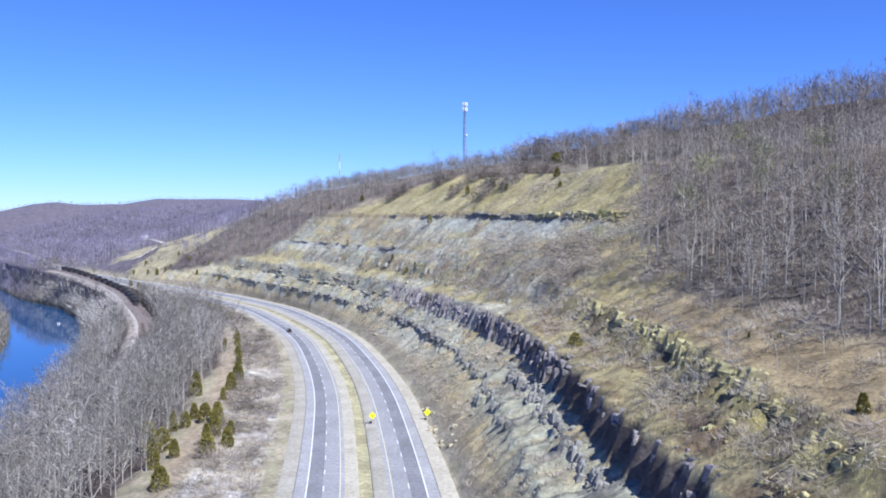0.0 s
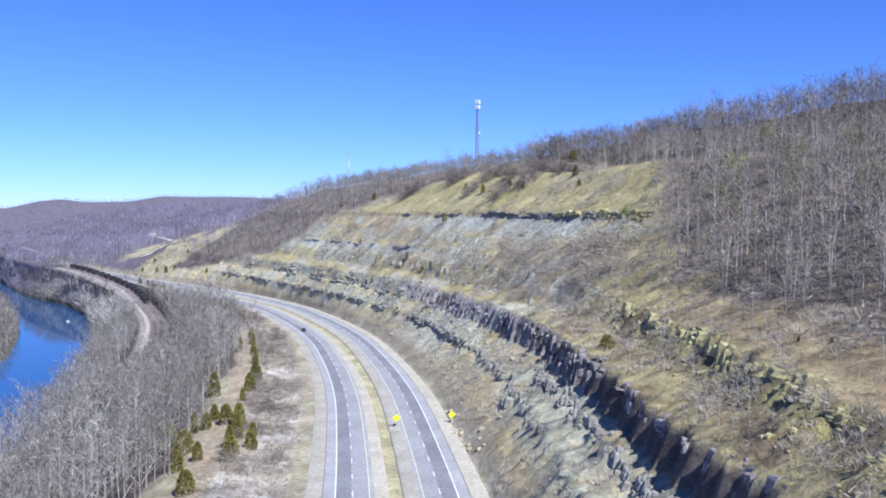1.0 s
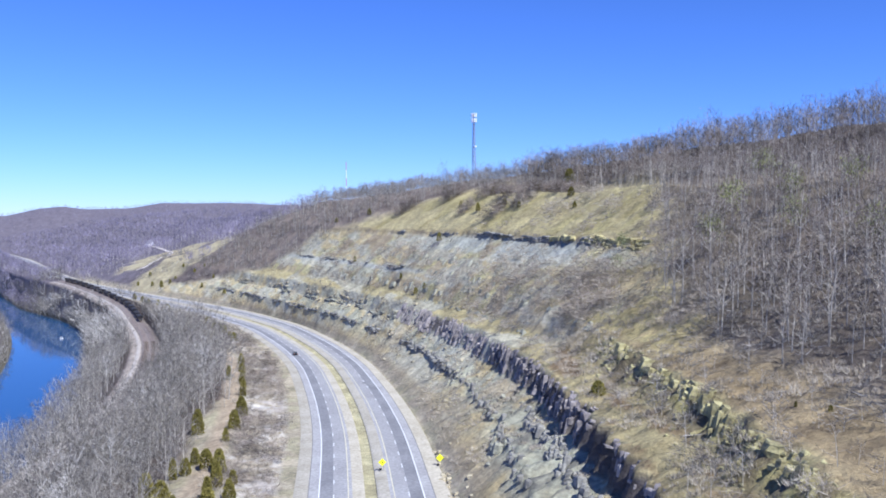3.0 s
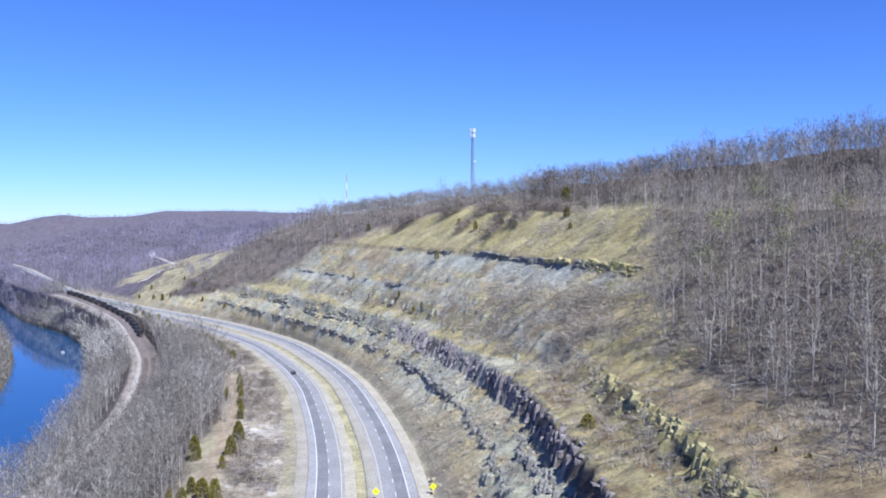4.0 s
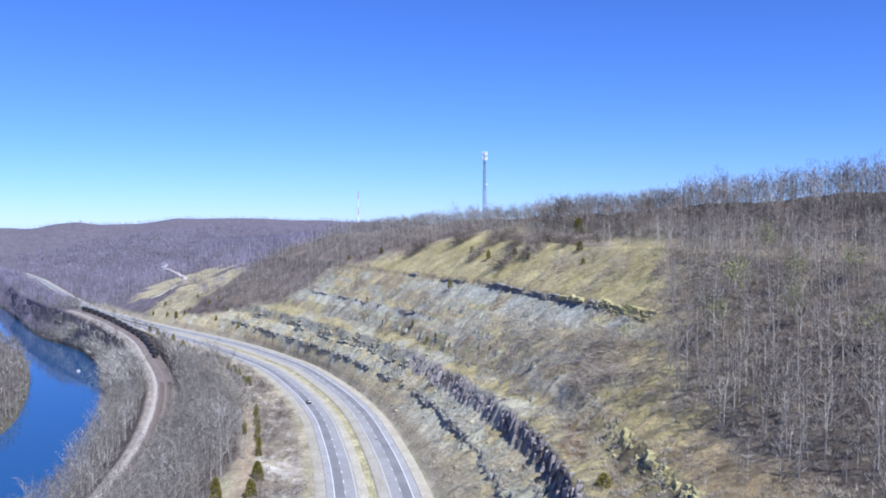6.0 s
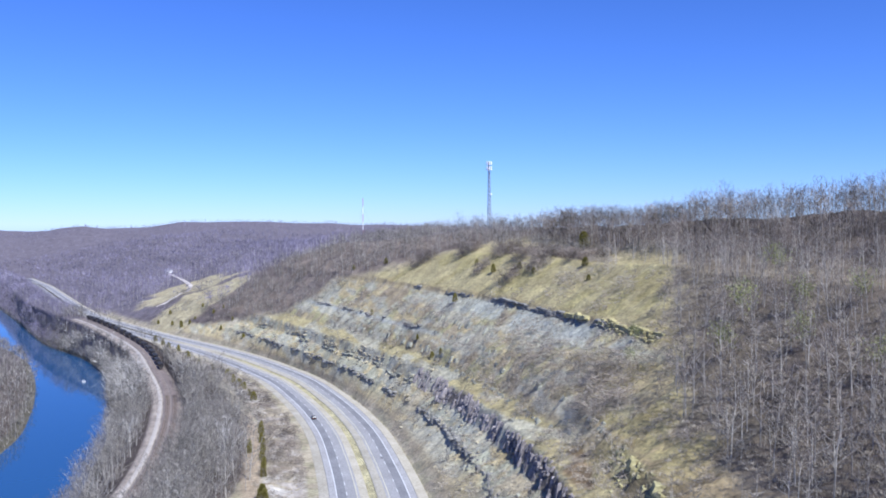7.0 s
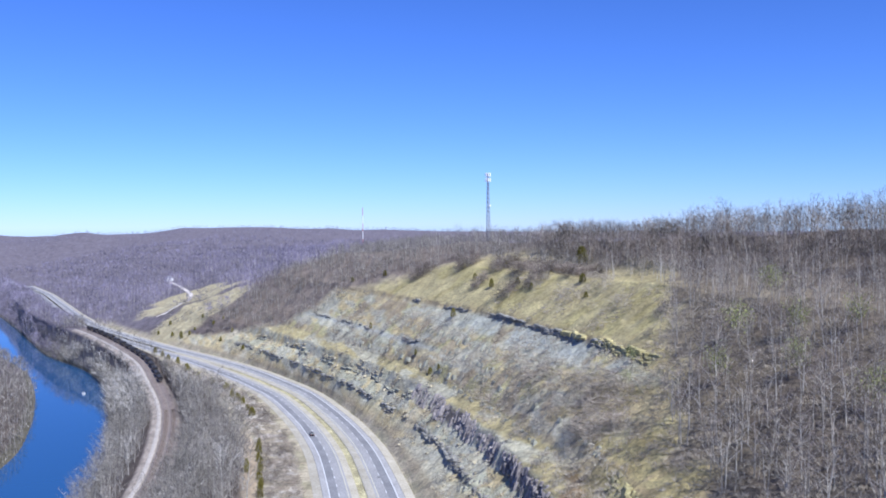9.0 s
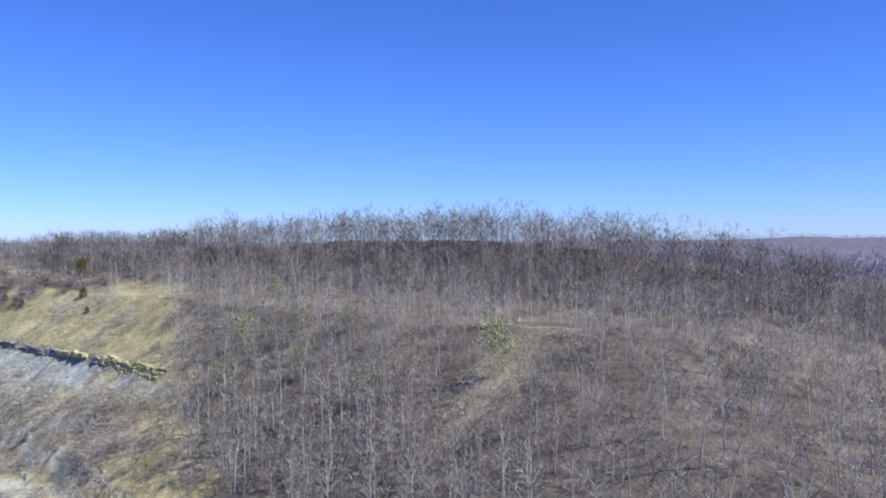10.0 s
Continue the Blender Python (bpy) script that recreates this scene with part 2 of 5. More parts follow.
# from west to east: place of the line, its height, how many strips up to the next line
LINES = [
    (BANK_W - 3000, np.full_like(GY, 70.0), 14),
    (BANK_W - 700, np.full_like(GY, 55.0), 12),
    (BANK_W - 250, np.full_like(GY, -8.0), 16),
    (BANK_W - 16, np.full_like(GY, -21.0), 5),
    (BANK_W, np.full_like(GY, -28.6), 3),
    (BANK_W + 8, np.full_like(GY, -31.0), 3),
    (BANK_E - 8, np.full_like(GY, -31.0), 3),
    (BANK_E, np.full_like(GY, -28.6), 5),
    (np.minimum(BANK_E + 16 - 6 * smooth(800, 900, GY), RAIL - 11 * TILT_X), np.minimum(-20, RAIL_Z - 4), 10),
    (RAIL - 9 * TILT_X, RAIL_Z - 1.0, 2),
    (RAIL - 7 * TILT_X, RAIL_Z - 0.35, 4),
    (RAIL + 5 * TILT_X, RAIL_Z - 0.35, 2),
    (RAIL + 7 * TILT_X, RAIL_Z - 1.2, 10),
    (np.maximum(MID - 56 * TILT_X, RAIL + 9 * TILT_X), np.maximum(RAIL_Z, np.full_like(GY, -1.5)), 6),
    (np.maximum(MID - 42 * TILT_X, RAIL + 10 * TILT_X), np.full_like(GY, 1.2), 10),
    (np.maximum(MID - (24 - 2 * SQUEEZE) * TILT_X, RAIL + 11 * TILT_X), np.full_like(GY, -0.2), 5),
    (MID - (18 - SQUEEZE) * TILT_X, np.full_like(GY, -0.2), 4),
    (MID - (5 - SQUEEZE) * TILT_X, np.full_like(GY, -0.22), 3),
    (MID, np.full_like(GY, -0.7), 3),
    (MID + (5 - SQUEEZE) * TILT_X, np.full_like(GY, -0.22), 4),
    (MID + (17.5 - SQUEEZE) * TILT_X, np.full_like(GY, -0.2), 3),
    (MID + (20 - SQUEEZE) * TILT_X, np.full_like(GY, -0.6), 14),
    (*level((26, 18.5, 14.3, 10.5, 3.5, -13, -34, -67, -112, -150, -184, -250, -350, -420, -590, -780), 10.0, step_in + 0.7 * rib), 2),
    (*level((28, 20, 15.5, 11.5, 4.5, -12, -33, -66, -111, -149, -183, -248, -346, -415, -585, -770), 12.0, step_in + rib), 12),
    (*level((39, 32.5, 28.0, 24.0, 13.5, -6.0, -28, -58, -106, -139, -172, -236, -325, -370, -520, -690), 17.5, buttress + 0.6 * rib), 4),
    (*level((42, 35.5, 30.6, 26.4, 16.5, -1.5, -22, -55, -103, -136, -168, -230, -308, -340, -490, -660), 25.0, buttress), 9),
    (*level((38, 40, 42, 36, 27, 7, -16, -48, -94, -126, -158, -218, -290, -320, -460, -630), 28.5, step_in), 5),
    (*level((47, 48, 48, 42, 33, 12, -12, -44, -88, -119, -150, -208, -270, -300, -440, -610), 35.0, step_in), 12),
    (*level((90, 78, 66, 51, 42, 18, -4, -37, -78, -109, -141, -196, -250, -280, -415, -580), 42.0, step_in), 22),
    (*level((135, 115, 92, 72, 60, 39, 17, -17, -58, -92, -125, -172, -200, -230, -360, -520), under(along((0, 235, 300, 1640), (55.5, 55.5, 58, 58)), 4.0), step_in), 2),
    (*level((155, 132, 108, 82, 62.5, 40.8, 18.5, -15.5, -56, -90, -123, -169, -196, -226, -355, -515), under(along((0, 235, 300, 1640), (64, 64, 61, 61)), 3.0), step_in), 24),
    (*level((250, 195, 140, 115, 96, 70, 47, 14, -24, -56, -88, -118, -140, -160, -260, -400), under(80.0, 2.0)), 20),
    (CREST, CREST_Z, 10),
    (CREST + 110, CREST_Z - 12, 8),
    (CREST + 420, np.full_like(GY, 45.0), 12),
    (CREST + 1100, np.full_like(GY, 50.0), 12),
    (CREST + 3500, np.full_like(GY, 70.0), 0),
]
LX = np.array([q[0] for q in LINES])
for k in range(1, len(LX)):
    LX[k] = np.maximum(LX[k], LX[k - 1] + 0.4)
LZ = np.array([q[1] for q in LINES])


# the skyline's hills: bearing in degrees and height
RIDGE_AZ = (-60, -34, -27.5, -25.6, -24.4, -23.0, -20.5, -18.5, -16.5, -13, -10.5, -9.0, -7.5, -5.5, -2, 5, 20, 40, 50, 53, 56, 58, 62, 75)
RIDGE_Z = (70, 66, 70, 88, 93, 87, 90, 104, 102, 102, 98, 99, 92, 94, 88, 82, 80, 82, 88, 97, 92, 94, 84, 70)


def shape(x, y, u, z):
    """Adds the unevenness and the far hills to the lofted height z; u counts the lines from the west."""
    r = np.hypot(x, y)
    wild = smooth(22.0, 24.5, u) + (1 - smooth(13.0, 14.0, u)) * (1 - smooth(8, 9, u) * (1 - smooth(12, 13, u)))
    dry = 1 - ((u > 3.6) & (u < 7.4))
    rocky = smooth(21.1, 21.6, u) * (1 - smooth(30, 31, u))
    z = z + wild * dry * (2.6 * (fbm(x / 26, y / 26, 21) - 0.5) + 1.1 * (fbm(x / 6, y / 6, 31, 3) - 0.5)) + rocky * (1.5 * (fbm(x / 5, y / 5, 37, 3) - 0.5) + 0.7 * (fbm(x / 2.8, y / 2.8, 39, 2) - 0.5)) + (smooth(14.1, 14.3, u) - smooth(14.85, 15.0, u)) * 2.4 * (fbm(x / 6, y / 6, 43, 3) - 0.5)
    slope = smooth(22.9, 23.1, u) * (1 - smooth(23.8, 24.0, u)) * (1 - smooth(310, 360, y))
    z = z + slope * 1.7 * (np.abs(vnoise((y + 0.3 * x) / 2.7, x / 14, 17) - 0.5) * 2.2 + 0.5 * vnoise(y / 1.4, x / 9, 18) - 0.8)
    bluff = smooth(26.05, 26.3, u) * (1 - smooth(26.85, 27.0, u)) * (1 - smooth(235, 262, y))
    z = z + bluff * 3.0 * (np.abs(vnoise((y + 0.3 * x) / 3.3, x / 10, 27) - 0.5) * 2.2 + 0.4 * vnoise(y / 1.5, x / 4, 28) - 0.7)
    z = z + smooth(29.5, 31, u) * 6 * (fbm(x / 90, y / 90, 41) - 0.5)
    z = z - 8.0 * np.sin(np.pi * np.clip(u - 31, 0, 1)) * (1 - smooth(440, 540, y)) * smooth(150, 220, y)
    az = np.degrees(np.arctan2(x, np.maximum(y, 1.0)))
    far = np.clip(44 + 95 * (fbm(x / 520 + 3, y / 520, 51, 4) - 0.5), 5, 66)
    ridge = np.interp(az, RIDGE_AZ, RIDGE_Z) + 7 * (fbm(x / 150, y / 150, 58, 3) - 0.5)
    top = np.exp(-((r - 2450) / 380) ** 2)
    far = far * (1 - top) + ridge * top
    away = np.maximum(smooth(1150, 1900, r), smooth(31.6, 33.5, u) * smooth(500, 1200, r))
    k = np.clip(np.round(y - GY[0]).astype(int), 0, len(GY) - 1)
    beside = np.maximum(x - (MID[k] + 25), (BANK_W[k] - 20) - x)
    away = away * (1 - (1 - smooth(0, 380, beside)) * (1 - smooth(1700, 2500, r)))
    z = z * (1 - away) + far * away
    return z


def ground(x, y):
    """The ground's height and the counted line u at places x, y."""
    x, y = np.atleast_1d(np.asarray(x, float)), np.atleast_1d(np.asarray(y, float))
    k = np.clip(np.round(y - GY[0]).astype(int), 0, len(GY) - 1)
    xs, zs = LX[:, k], LZ[:, k]
    i = np.clip((xs < x[None, :]).sum(0) - 1, 0, len(LX) - 2)
    j = np.arange(len(x))
    f = np.clip((x - xs[i, j]) / np.maximum(xs[i + 1, j] - xs[i, j], 1e-3), 0, 1)
    u = i + f
    return shape(x, y, u, zs[i, j] * (1 - f) + zs[i + 1, j] * f), u


def cut_end(u):
    """How far up the valley the open cut reaches, line by line."""
    return np.interp(u, (21, 23, 25, 27, 28.65, 29.9, 30.5, 31.1), (790, 735, 690, 662, 640, 616, 586, 550))


def cover(x, y, z, u):
    """Colours of soil, stone, dry grass and leaf litter over the land, plus haze and cliff shade."""
    col = np.empty((len(x), 3))
    litter, dry = (0.118, 0.095, 0.08), (0.51, 0.435, 0.275)
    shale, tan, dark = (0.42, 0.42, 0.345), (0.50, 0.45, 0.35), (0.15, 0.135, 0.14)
    # with distance the litter takes on a painted violet haze
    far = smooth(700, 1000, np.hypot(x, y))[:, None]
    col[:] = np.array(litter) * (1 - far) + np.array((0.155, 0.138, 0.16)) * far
    beyond = (np.maximum(smooth(540, 640, y) * smooth(23.5, 25, u), 0.55 * smooth(31.0, 31.4, u)) * (1 - far[:, 0]))[:, None]
    col[:] = col * (1 - beyond) + np.array((0.225, 0.185, 0.15)) * beyond
    n1, n2, n3 = fbm(x / 14, y / 14, 61), fbm(x / 5, y / 5, 71, 3), fbm(x / 40, y / 40, 81)

    def lay(w, c_):
        w = np.clip(w, 0, 1)[:, None]
        col[:] = col * (1 - w) + np.array(c_) * w

    cut = smooth(21.0, 21.6, u) * (1 - smooth(31.2, 31.9, u + 0.5 * (n1 - 0.5))) * (1 - smooth(-18, 18, y - cut_end(u) + 50 * (n3 - 0.5) + 14 * (n2 - 0.5)))
    wx = x + 22 * (fbm(x / 14, y / 14, 91, 3) - 0.5) + 8 * (n2 - 0.5)
    shaded = smooth(27.55, 28.0, u + 0.5 * (n1 - 0.5)) * (1 - smooth(-22, 22, y - np.minimum(280 + (wx - 56) * 3.0, 226 + (wx - 57) * 5.0)))
    cut = cut * (1 - 0.9 * shaded)
    lay(cut, dry)
    lay(cut * smooth(0.46, 0.66, n1), (0.41, 0.35, 0.255))
    soft = smooth(25.3, 25.9, u) * (1 - smooth(28.9, 29.0, u)) * smooth(300, 340, y)
    lay(cut * soft * smooth(0.52, 0.62, 0.4 * n2 + 0.6 * fbm((x + 0.5 * y) / 5, (y - 0.5 * x) / 26, 63)), (0.43, 0.425, 0.345))
    lay(cut * soft * smooth(0.50, 0.62, fbm(x / 12, y / 12, 65, 3)), (0.45, 0.42, 0.25))
    lay(cut * soft * smooth(0.54, 0.66, fbm(x / 8, y / 8, 64, 3)), (0.33, 0.28, 0.21))
    lay(cut * smooth(24.0, 24.1, u) * (1 - smooth(24.9, 25.2, u)) * smooth(430, 470, y) * smooth(0.42, 0.55, n2), (0.60, 0.55, 0.42))
    lay(cut * smooth(24.0, 24.1, u) * (1 - smooth(24.9, 25.2, u)) * smooth(430, 470, y) * smooth(0.56, 0.64, fbm(x / 3, y / 6, 66, 3)), (0.26, 0.24, 0.21))
    band = 0.5 + 0.5 * np.sin(z * 0.9 + 3 * n3)
    steep = smooth(21.3, 22.2, u) * (1 - smooth(25.2, 25.6, u))
    lay(cut * steep * smooth(0.42, 0.58, n2 * 0.6 + n1 * 0.4 + 0.10 * band), shale)
    lay(cut * steep * smooth(0.60, 0.72, n1), tan)
    bare = smooth(21.6, 22.3, u) * (1 - smooth(23.9, 24.0, u)) * (1 - smooth(225, 265, y))
    lay(cut * bare * smooth(0.30, 0.5, 0.5 * n1 + 0.5 * fbm((x + 0.3 * y) / 18, (y + 0.2 * x) / 3.2, 69, 3)), (0.46, 0.47, 0.40))
    lay(cut * bare * smooth(0.58, 0.66, fbm((x + 0.3 * y) / 14, (y + 0.2 * x) / 2.4, 73, 3)), (0.24, 0.24, 0.225))
    lay(cut * (smooth(26.9, 27.1, u) - smooth(27.92, 27.98, u)) * smooth(0.44, 0.56, n1 * 0.7 + n3 * 0.3) * smooth(440, 500, y), shale)
    lay(cut * (smooth(28.45, 28.65, u) - smooth(28.98, 29.02, u)) * smooth(0.34, 0.46, n1 * 0.6 + n3 * 0.4) * smooth(290, 320, y) * (1 - smooth(470, 520, y)), (0.42, 0.42, 0.35))
    lay(cut * smooth(30.1, 30.5, u) * smooth(0.52, 0.66, 0.5 * n1 + 0.5 * n2) * smooth(280, 320, y), (0.30, 0.24, 0.15))
    lay(cut * (smooth(27.0, 27.1, u) - smooth(27.9, 28.3, u)) * (1 - smooth(290, 330, y)), (0.385, 0.315, 0.205))
    lay(cut * (smooth(27.0, 27.2, u) - smooth(27.8, 28.3, u)) * (1 - smooth(270, 310, y)) * smooth(0.52, 0.64, fbm(x / 9, y / 6, 76, 3)), (0.26, 0.21, 0.14))
    lay(cut * (smooth(26.0, 26.4, u) - smooth(26.9, 27.1, u)) * (1 - smooth(235, 280, y)), (0.43, 0.395, 0.20))
    lay(cut * (smooth(26.0, 26.2, u) - smooth(26.98, 27.05, u)) * (1 - smooth(225, 250, y)) * smooth(0.52, 0.62, fbm(x / 5, y / 5, 74, 3)), (0.20, 0.175, 0.125))
    lay(cut * (smooth(24.9, 25.1, u) - smooth(26.0, 26.3, u)), (0.40, 0.355, 0.215))
    lay(cut * (smooth(25.0, 25.2, u) - smooth(25.9, 26.2, u)) * (1 - smooth(260, 300, y)) * smooth(0.5, 0.62, fbm(x / 4, y / 11, 75, 3)), (0.25, 0.19, 0.125))
    # dark stone of the cliff, its face's shade put into the colour
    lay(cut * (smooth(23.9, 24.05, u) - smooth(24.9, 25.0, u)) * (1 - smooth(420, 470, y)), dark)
    lay(cut * smooth(29.9, 30.1, u) * smooth(280, 320, y), (0.455, 0.41, 0.25))
    lay(cut * smooth(29.9, 30.1, u) * smooth(280, 320, y) * smooth(0.5, 0.65, n1), (0.42, 0.38, 0.205))
    lay(cut * smooth(26.9, 27.3, u) * smooth(200, 225, y) * (1 - smooth(290, 325, y)) * smooth(0.38, 0.5, n1), (0.44, 0.385, 0.21))
    col *= 1 - np.clip(cut, 0, 1)[:, None] * np.array((0.05, 0.09, 0.22))
    pale = cut * smooth(21.2, 21.5, u) * (1 - smooth(28.9, 29.1, u)) * smooth(250, 300, y)
    lay(0.7 * pale * smooth(0.50, 0.60, fbm((x + 0.45 * y) / 5, (y - 0.45 * x) / 30, 78, 3)), (0.42, 0.405, 0.32))
    lay(0.8 * pale * smooth(28.45, 28.65, u) * (1 - smooth(475, 530, y)) * smooth(295, 315, y) * smooth(0.3, 0.45, n1), (0.40, 0.40, 0.335))
    lay(pale * (smooth(27.35, 27.6, u) - smooth(27.7, 27.8, u)) * smooth(440, 470, y), (0.41, 0.405, 0.335))
    col *= 1 + pale[:, None] * np.array((0.11, 0.125, 0.13))
    # verges, bench beside the road, median
    verge = smooth(13.05, 13.4, u + 0.4 * (n1 - 0.5) - 0.5 * smooth(300, 350, y)) * (1 - smooth(21.0, 21.5, u)) * (1 - smooth(900, 1000, y))
    lay(verge, (0.42, 0.37, 0.27))
    lay(verge * smooth(0.45, 0.6, n2), (0.36, 0.33, 0.22))
    bank = smooth(14.05, 14.2, u) * (1 - smooth(14.9, 15.05, u)) * (1 - smooth(640, 700, y))
    lay(bank * smooth(0.42, 0.52, fbm(x / 7, y / 7, 67, 3)), (0.27, 0.23, 0.18))
    lay(bank * smooth(0.50, 0.58, fbm(x / 6, y / 9, 68, 3)), (0.58, 0.55, 0.49))
    lay((smooth(13.55, 13.7, u) - smooth(14.0, 14.1, u)) * smooth(150, 200, y) * (1 - smooth(420, 460, y)), (0.42, 0.34, 0.24))
    lay(verge * smooth(14.1, 14.4, u) * (1 - smooth(14.9, 15.1, u)) * smooth(0.45, 0.62, n2), (0.45, 0.41, 0.36))
    lay((smooth(17.2, 17.7, u) - smooth(18.3, 18.8, u)) * (1 - smooth(900, 1000, y)), (0.46, 0.42, 0.25))
    # railway bed and its gravel lane
    lay((smooth(8.9, 9.0, u) - smooth(12.0, 12.1, u)) * (1 - smooth(830, 850, y)), (0.26, 0.22, 0.19))
    lay((smooth(9.2, 9.3, u) - smooth(10.35, 10.4, u)) * (1 - smooth(830, 850, y)), (0.36, 0.315, 0.27))
    # clearings in the far woods
    for cx, cy, rx, ry in ((-330, 1010, 45, 70), (-300, 930, 60, 60), (-255, 820, 50, 60), ):
        q = ((x - cx) / rx) ** 2 + ((y - cy) / ry) ** 2 + 0.8 * (n1 - 0.5)
        lay(1 - smooth(0.6, 1.1, q), (0.42, 0.37, 0.23))
    for cx, cy, rx, ry in ((134, 188, 22, 12), (112, 178, 12, 8)):
        q = ((x - cx) / rx) ** 2 + ((y - cy) / ry) ** 2 + 1.2 * (n1 - 0.5)
        lay(0.7 * (1 - smooth(0.3, 1.3, q)), (0.30, 0.255, 0.165))
    lay((smooth(7.0, 7.6, u) - smooth(8.6, 8.95, u)) * smooth(560, 640, y), (0.25, 0.21, 0.175))
    lay(((u > 3.5) & (u < 7.5)).astype(float), (0.12, 0.11, 0.08))
    return col


def link_mesh(name, verts, faces, mats, parent=None, smooth_faces=False, slots=None):
    """An object from arrays; faces all triangles or all quads."""
    verts, faces = np.asarray(verts, np.float32), np.asarray(faces, np.int32)
    me = bpy.data.meshes.new(name)
    me.vertices.add(len(verts))
    me.vertices.foreach_set("co", verts.ravel())
    k = faces.shape[1]
    me.loops.add(faces.size)
    me.loops.foreach_set("vertex_index", faces.ravel())
    me.polygons.add(len(faces))
    me.polygons.foreach_set("loop_start", np.arange(0, faces.size, k, dtype=np.int32))
    me.polygons.foreach_set("loop_total", np.full(len(faces), k, np.int32))
    for m in (mats if isinstance(mats, (list, tuple)) else [mats]):
        me.materials.append(m)
    if slots is not None:
        me.polygons.foreach_set("material_index", np.asarray(slots, np.int32))
    if smooth_faces:
        me.polygons.foreach_set("use_smooth", np.ones(len(faces), bool))
    me.update(calc_edges=True)
    ob = new(name, me)
    ob.parent = parent
    return ob


def grid_faces(nr, nc, flip=False):
    a = (np.arange(nr - 1)[:, None] * nc + np.arange(nc - 1)[None, :]).ravel()
    q = np.stack([a, a + 1, a + nc + 1, a + nc], 1)
    return q[:, ::-1] if flip else q


rows_y = np.concatenate([np.arange(-300, 90, 6.0), np.arange(90, 110, 3.0), np.arange(110, 340, 1.0), np.arange(340, 520, 1.5), np.arange(520, 900, 2.5), np.arange(900, 1800, 8.0), np.arange(1800, 5000, 55.0)])
uu = [np.array([0.0])]
for k, q in enumerate(LINES[:-1]):
    uu.append(k + (np.arange(q[2]) + 1.0) / q[2])
uu = np.concatenate(uu)
ki = np.round(rows_y - GY[0]).astype(int)
i0 = np.minimum(uu.astype(int), len(LX) - 2)
fr = uu - i0
gx = LX[i0][:, ki].T * (1 - fr) + LX[i0 + 1][:, ki].T * fr
gz = LZ[i0][:, ki].T * (1 - fr) + LZ[i0 + 1][:, ki].T * fr
gy = np.repeat(rows_y[:, None], len(uu), 1)
gu = np.repeat(uu[None, :], len(rows_y), 0)
fx, fy, fu = gx.ravel(), gy.ravel(), gu.ravel()
fz = shape(fx, fy, fu, gz.ravel())
land = link_mesh("ground", np.stack([fx, fy, fz], 1), grid_faces(*gx.shape), GROUND, smooth_faces=True)
ca = land.data.color_attributes.new("cover", "FLOAT_COLOR", "POINT")
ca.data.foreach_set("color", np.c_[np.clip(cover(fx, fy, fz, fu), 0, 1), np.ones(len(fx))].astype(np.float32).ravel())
tagged(land, "dry winter hillside and valley floor with cut rock benches", "ground", kind="structure")

# ---- water ----
WATER, nt, b = material("river_water", 0.04)
b.inputs["Base Color"].default_value = (0.02, 0.07, 0.17, 1)
b.inputs["IOR"].default_value = 1.33
b.inputs["Specular IOR Level"].default_value = 0.5
relief(nt, b, noise_node(nt, 0.35, 4, 0.6), 0.05, 0.2)
wy = np.arange(-300, 1900, 12.0)
wk = np.round(wy - GY[0]).astype(int)
wv = np.concatenate([np.stack([BANK_W[wk] - 9, wy, np.full_like(wy, RIVER_Z)], 1), np.stack([BANK_E[wk] + 9, wy, np.full_like(wy, RIVER_Z)], 1)], 1).reshape(-1, 3)
tagged(link_mesh("water", wv, grid_faces(len(wy), 2), WATER), "calm blue river between wooded banks", "river", kind="structure")

# ---- the highway ----
def mid_path(step, y0, y1):
    """Places and sideways directions along the highway's middle, about step apart."""
    pts = np.stack([MID, GY], 1)[(GY >= y0) & (GY <= y1)]
    s = np.r_[0, np.cumsum(np.hypot(*np.diff(pts, axis=0).T))]
    q = np.arange(0, s[-1], step)
    p = np.stack([np.interp(q, s, pts[:, 0]), np.interp(q, s, pts[:, 1])], 1)
    t = np.gradient(p, axis=0)
    t /= np.linalg.norm(t, axis=1)[:, None]
    return p, np.stack([t[:, 1], -t[:, 0]], 1), q


def strip(name, a, b_, z, mat, parent, y0=-250, y1=1620, step=6.0, drop=0.0):
    p, n, _ = mid_path(step, y0, y1)
    sq = np.interp(p[:, 1], GY, SQUEEZE)[:, None]
    shift = sq if a > 0 else -sq
    cols = [p + n * (a - shift), p + n * (b_ - shift)]
    zs = [np.full(len(p), z)] * 2
    if drop:
        cols, zs = [p + n * (a - drop - shift), *cols, p + n * (b_ + drop - shift)], [np.full(len(p), z - 0.4), *zs, np.full(len(p), z - 0.4)]
    v = np.stack([np.c_[c_, h] for c_, h in zip(cols, zs)], 1).reshape(-1, 3)
    return link_mesh(name, v, grid_faces(len(p), len(cols)), mat, parent)


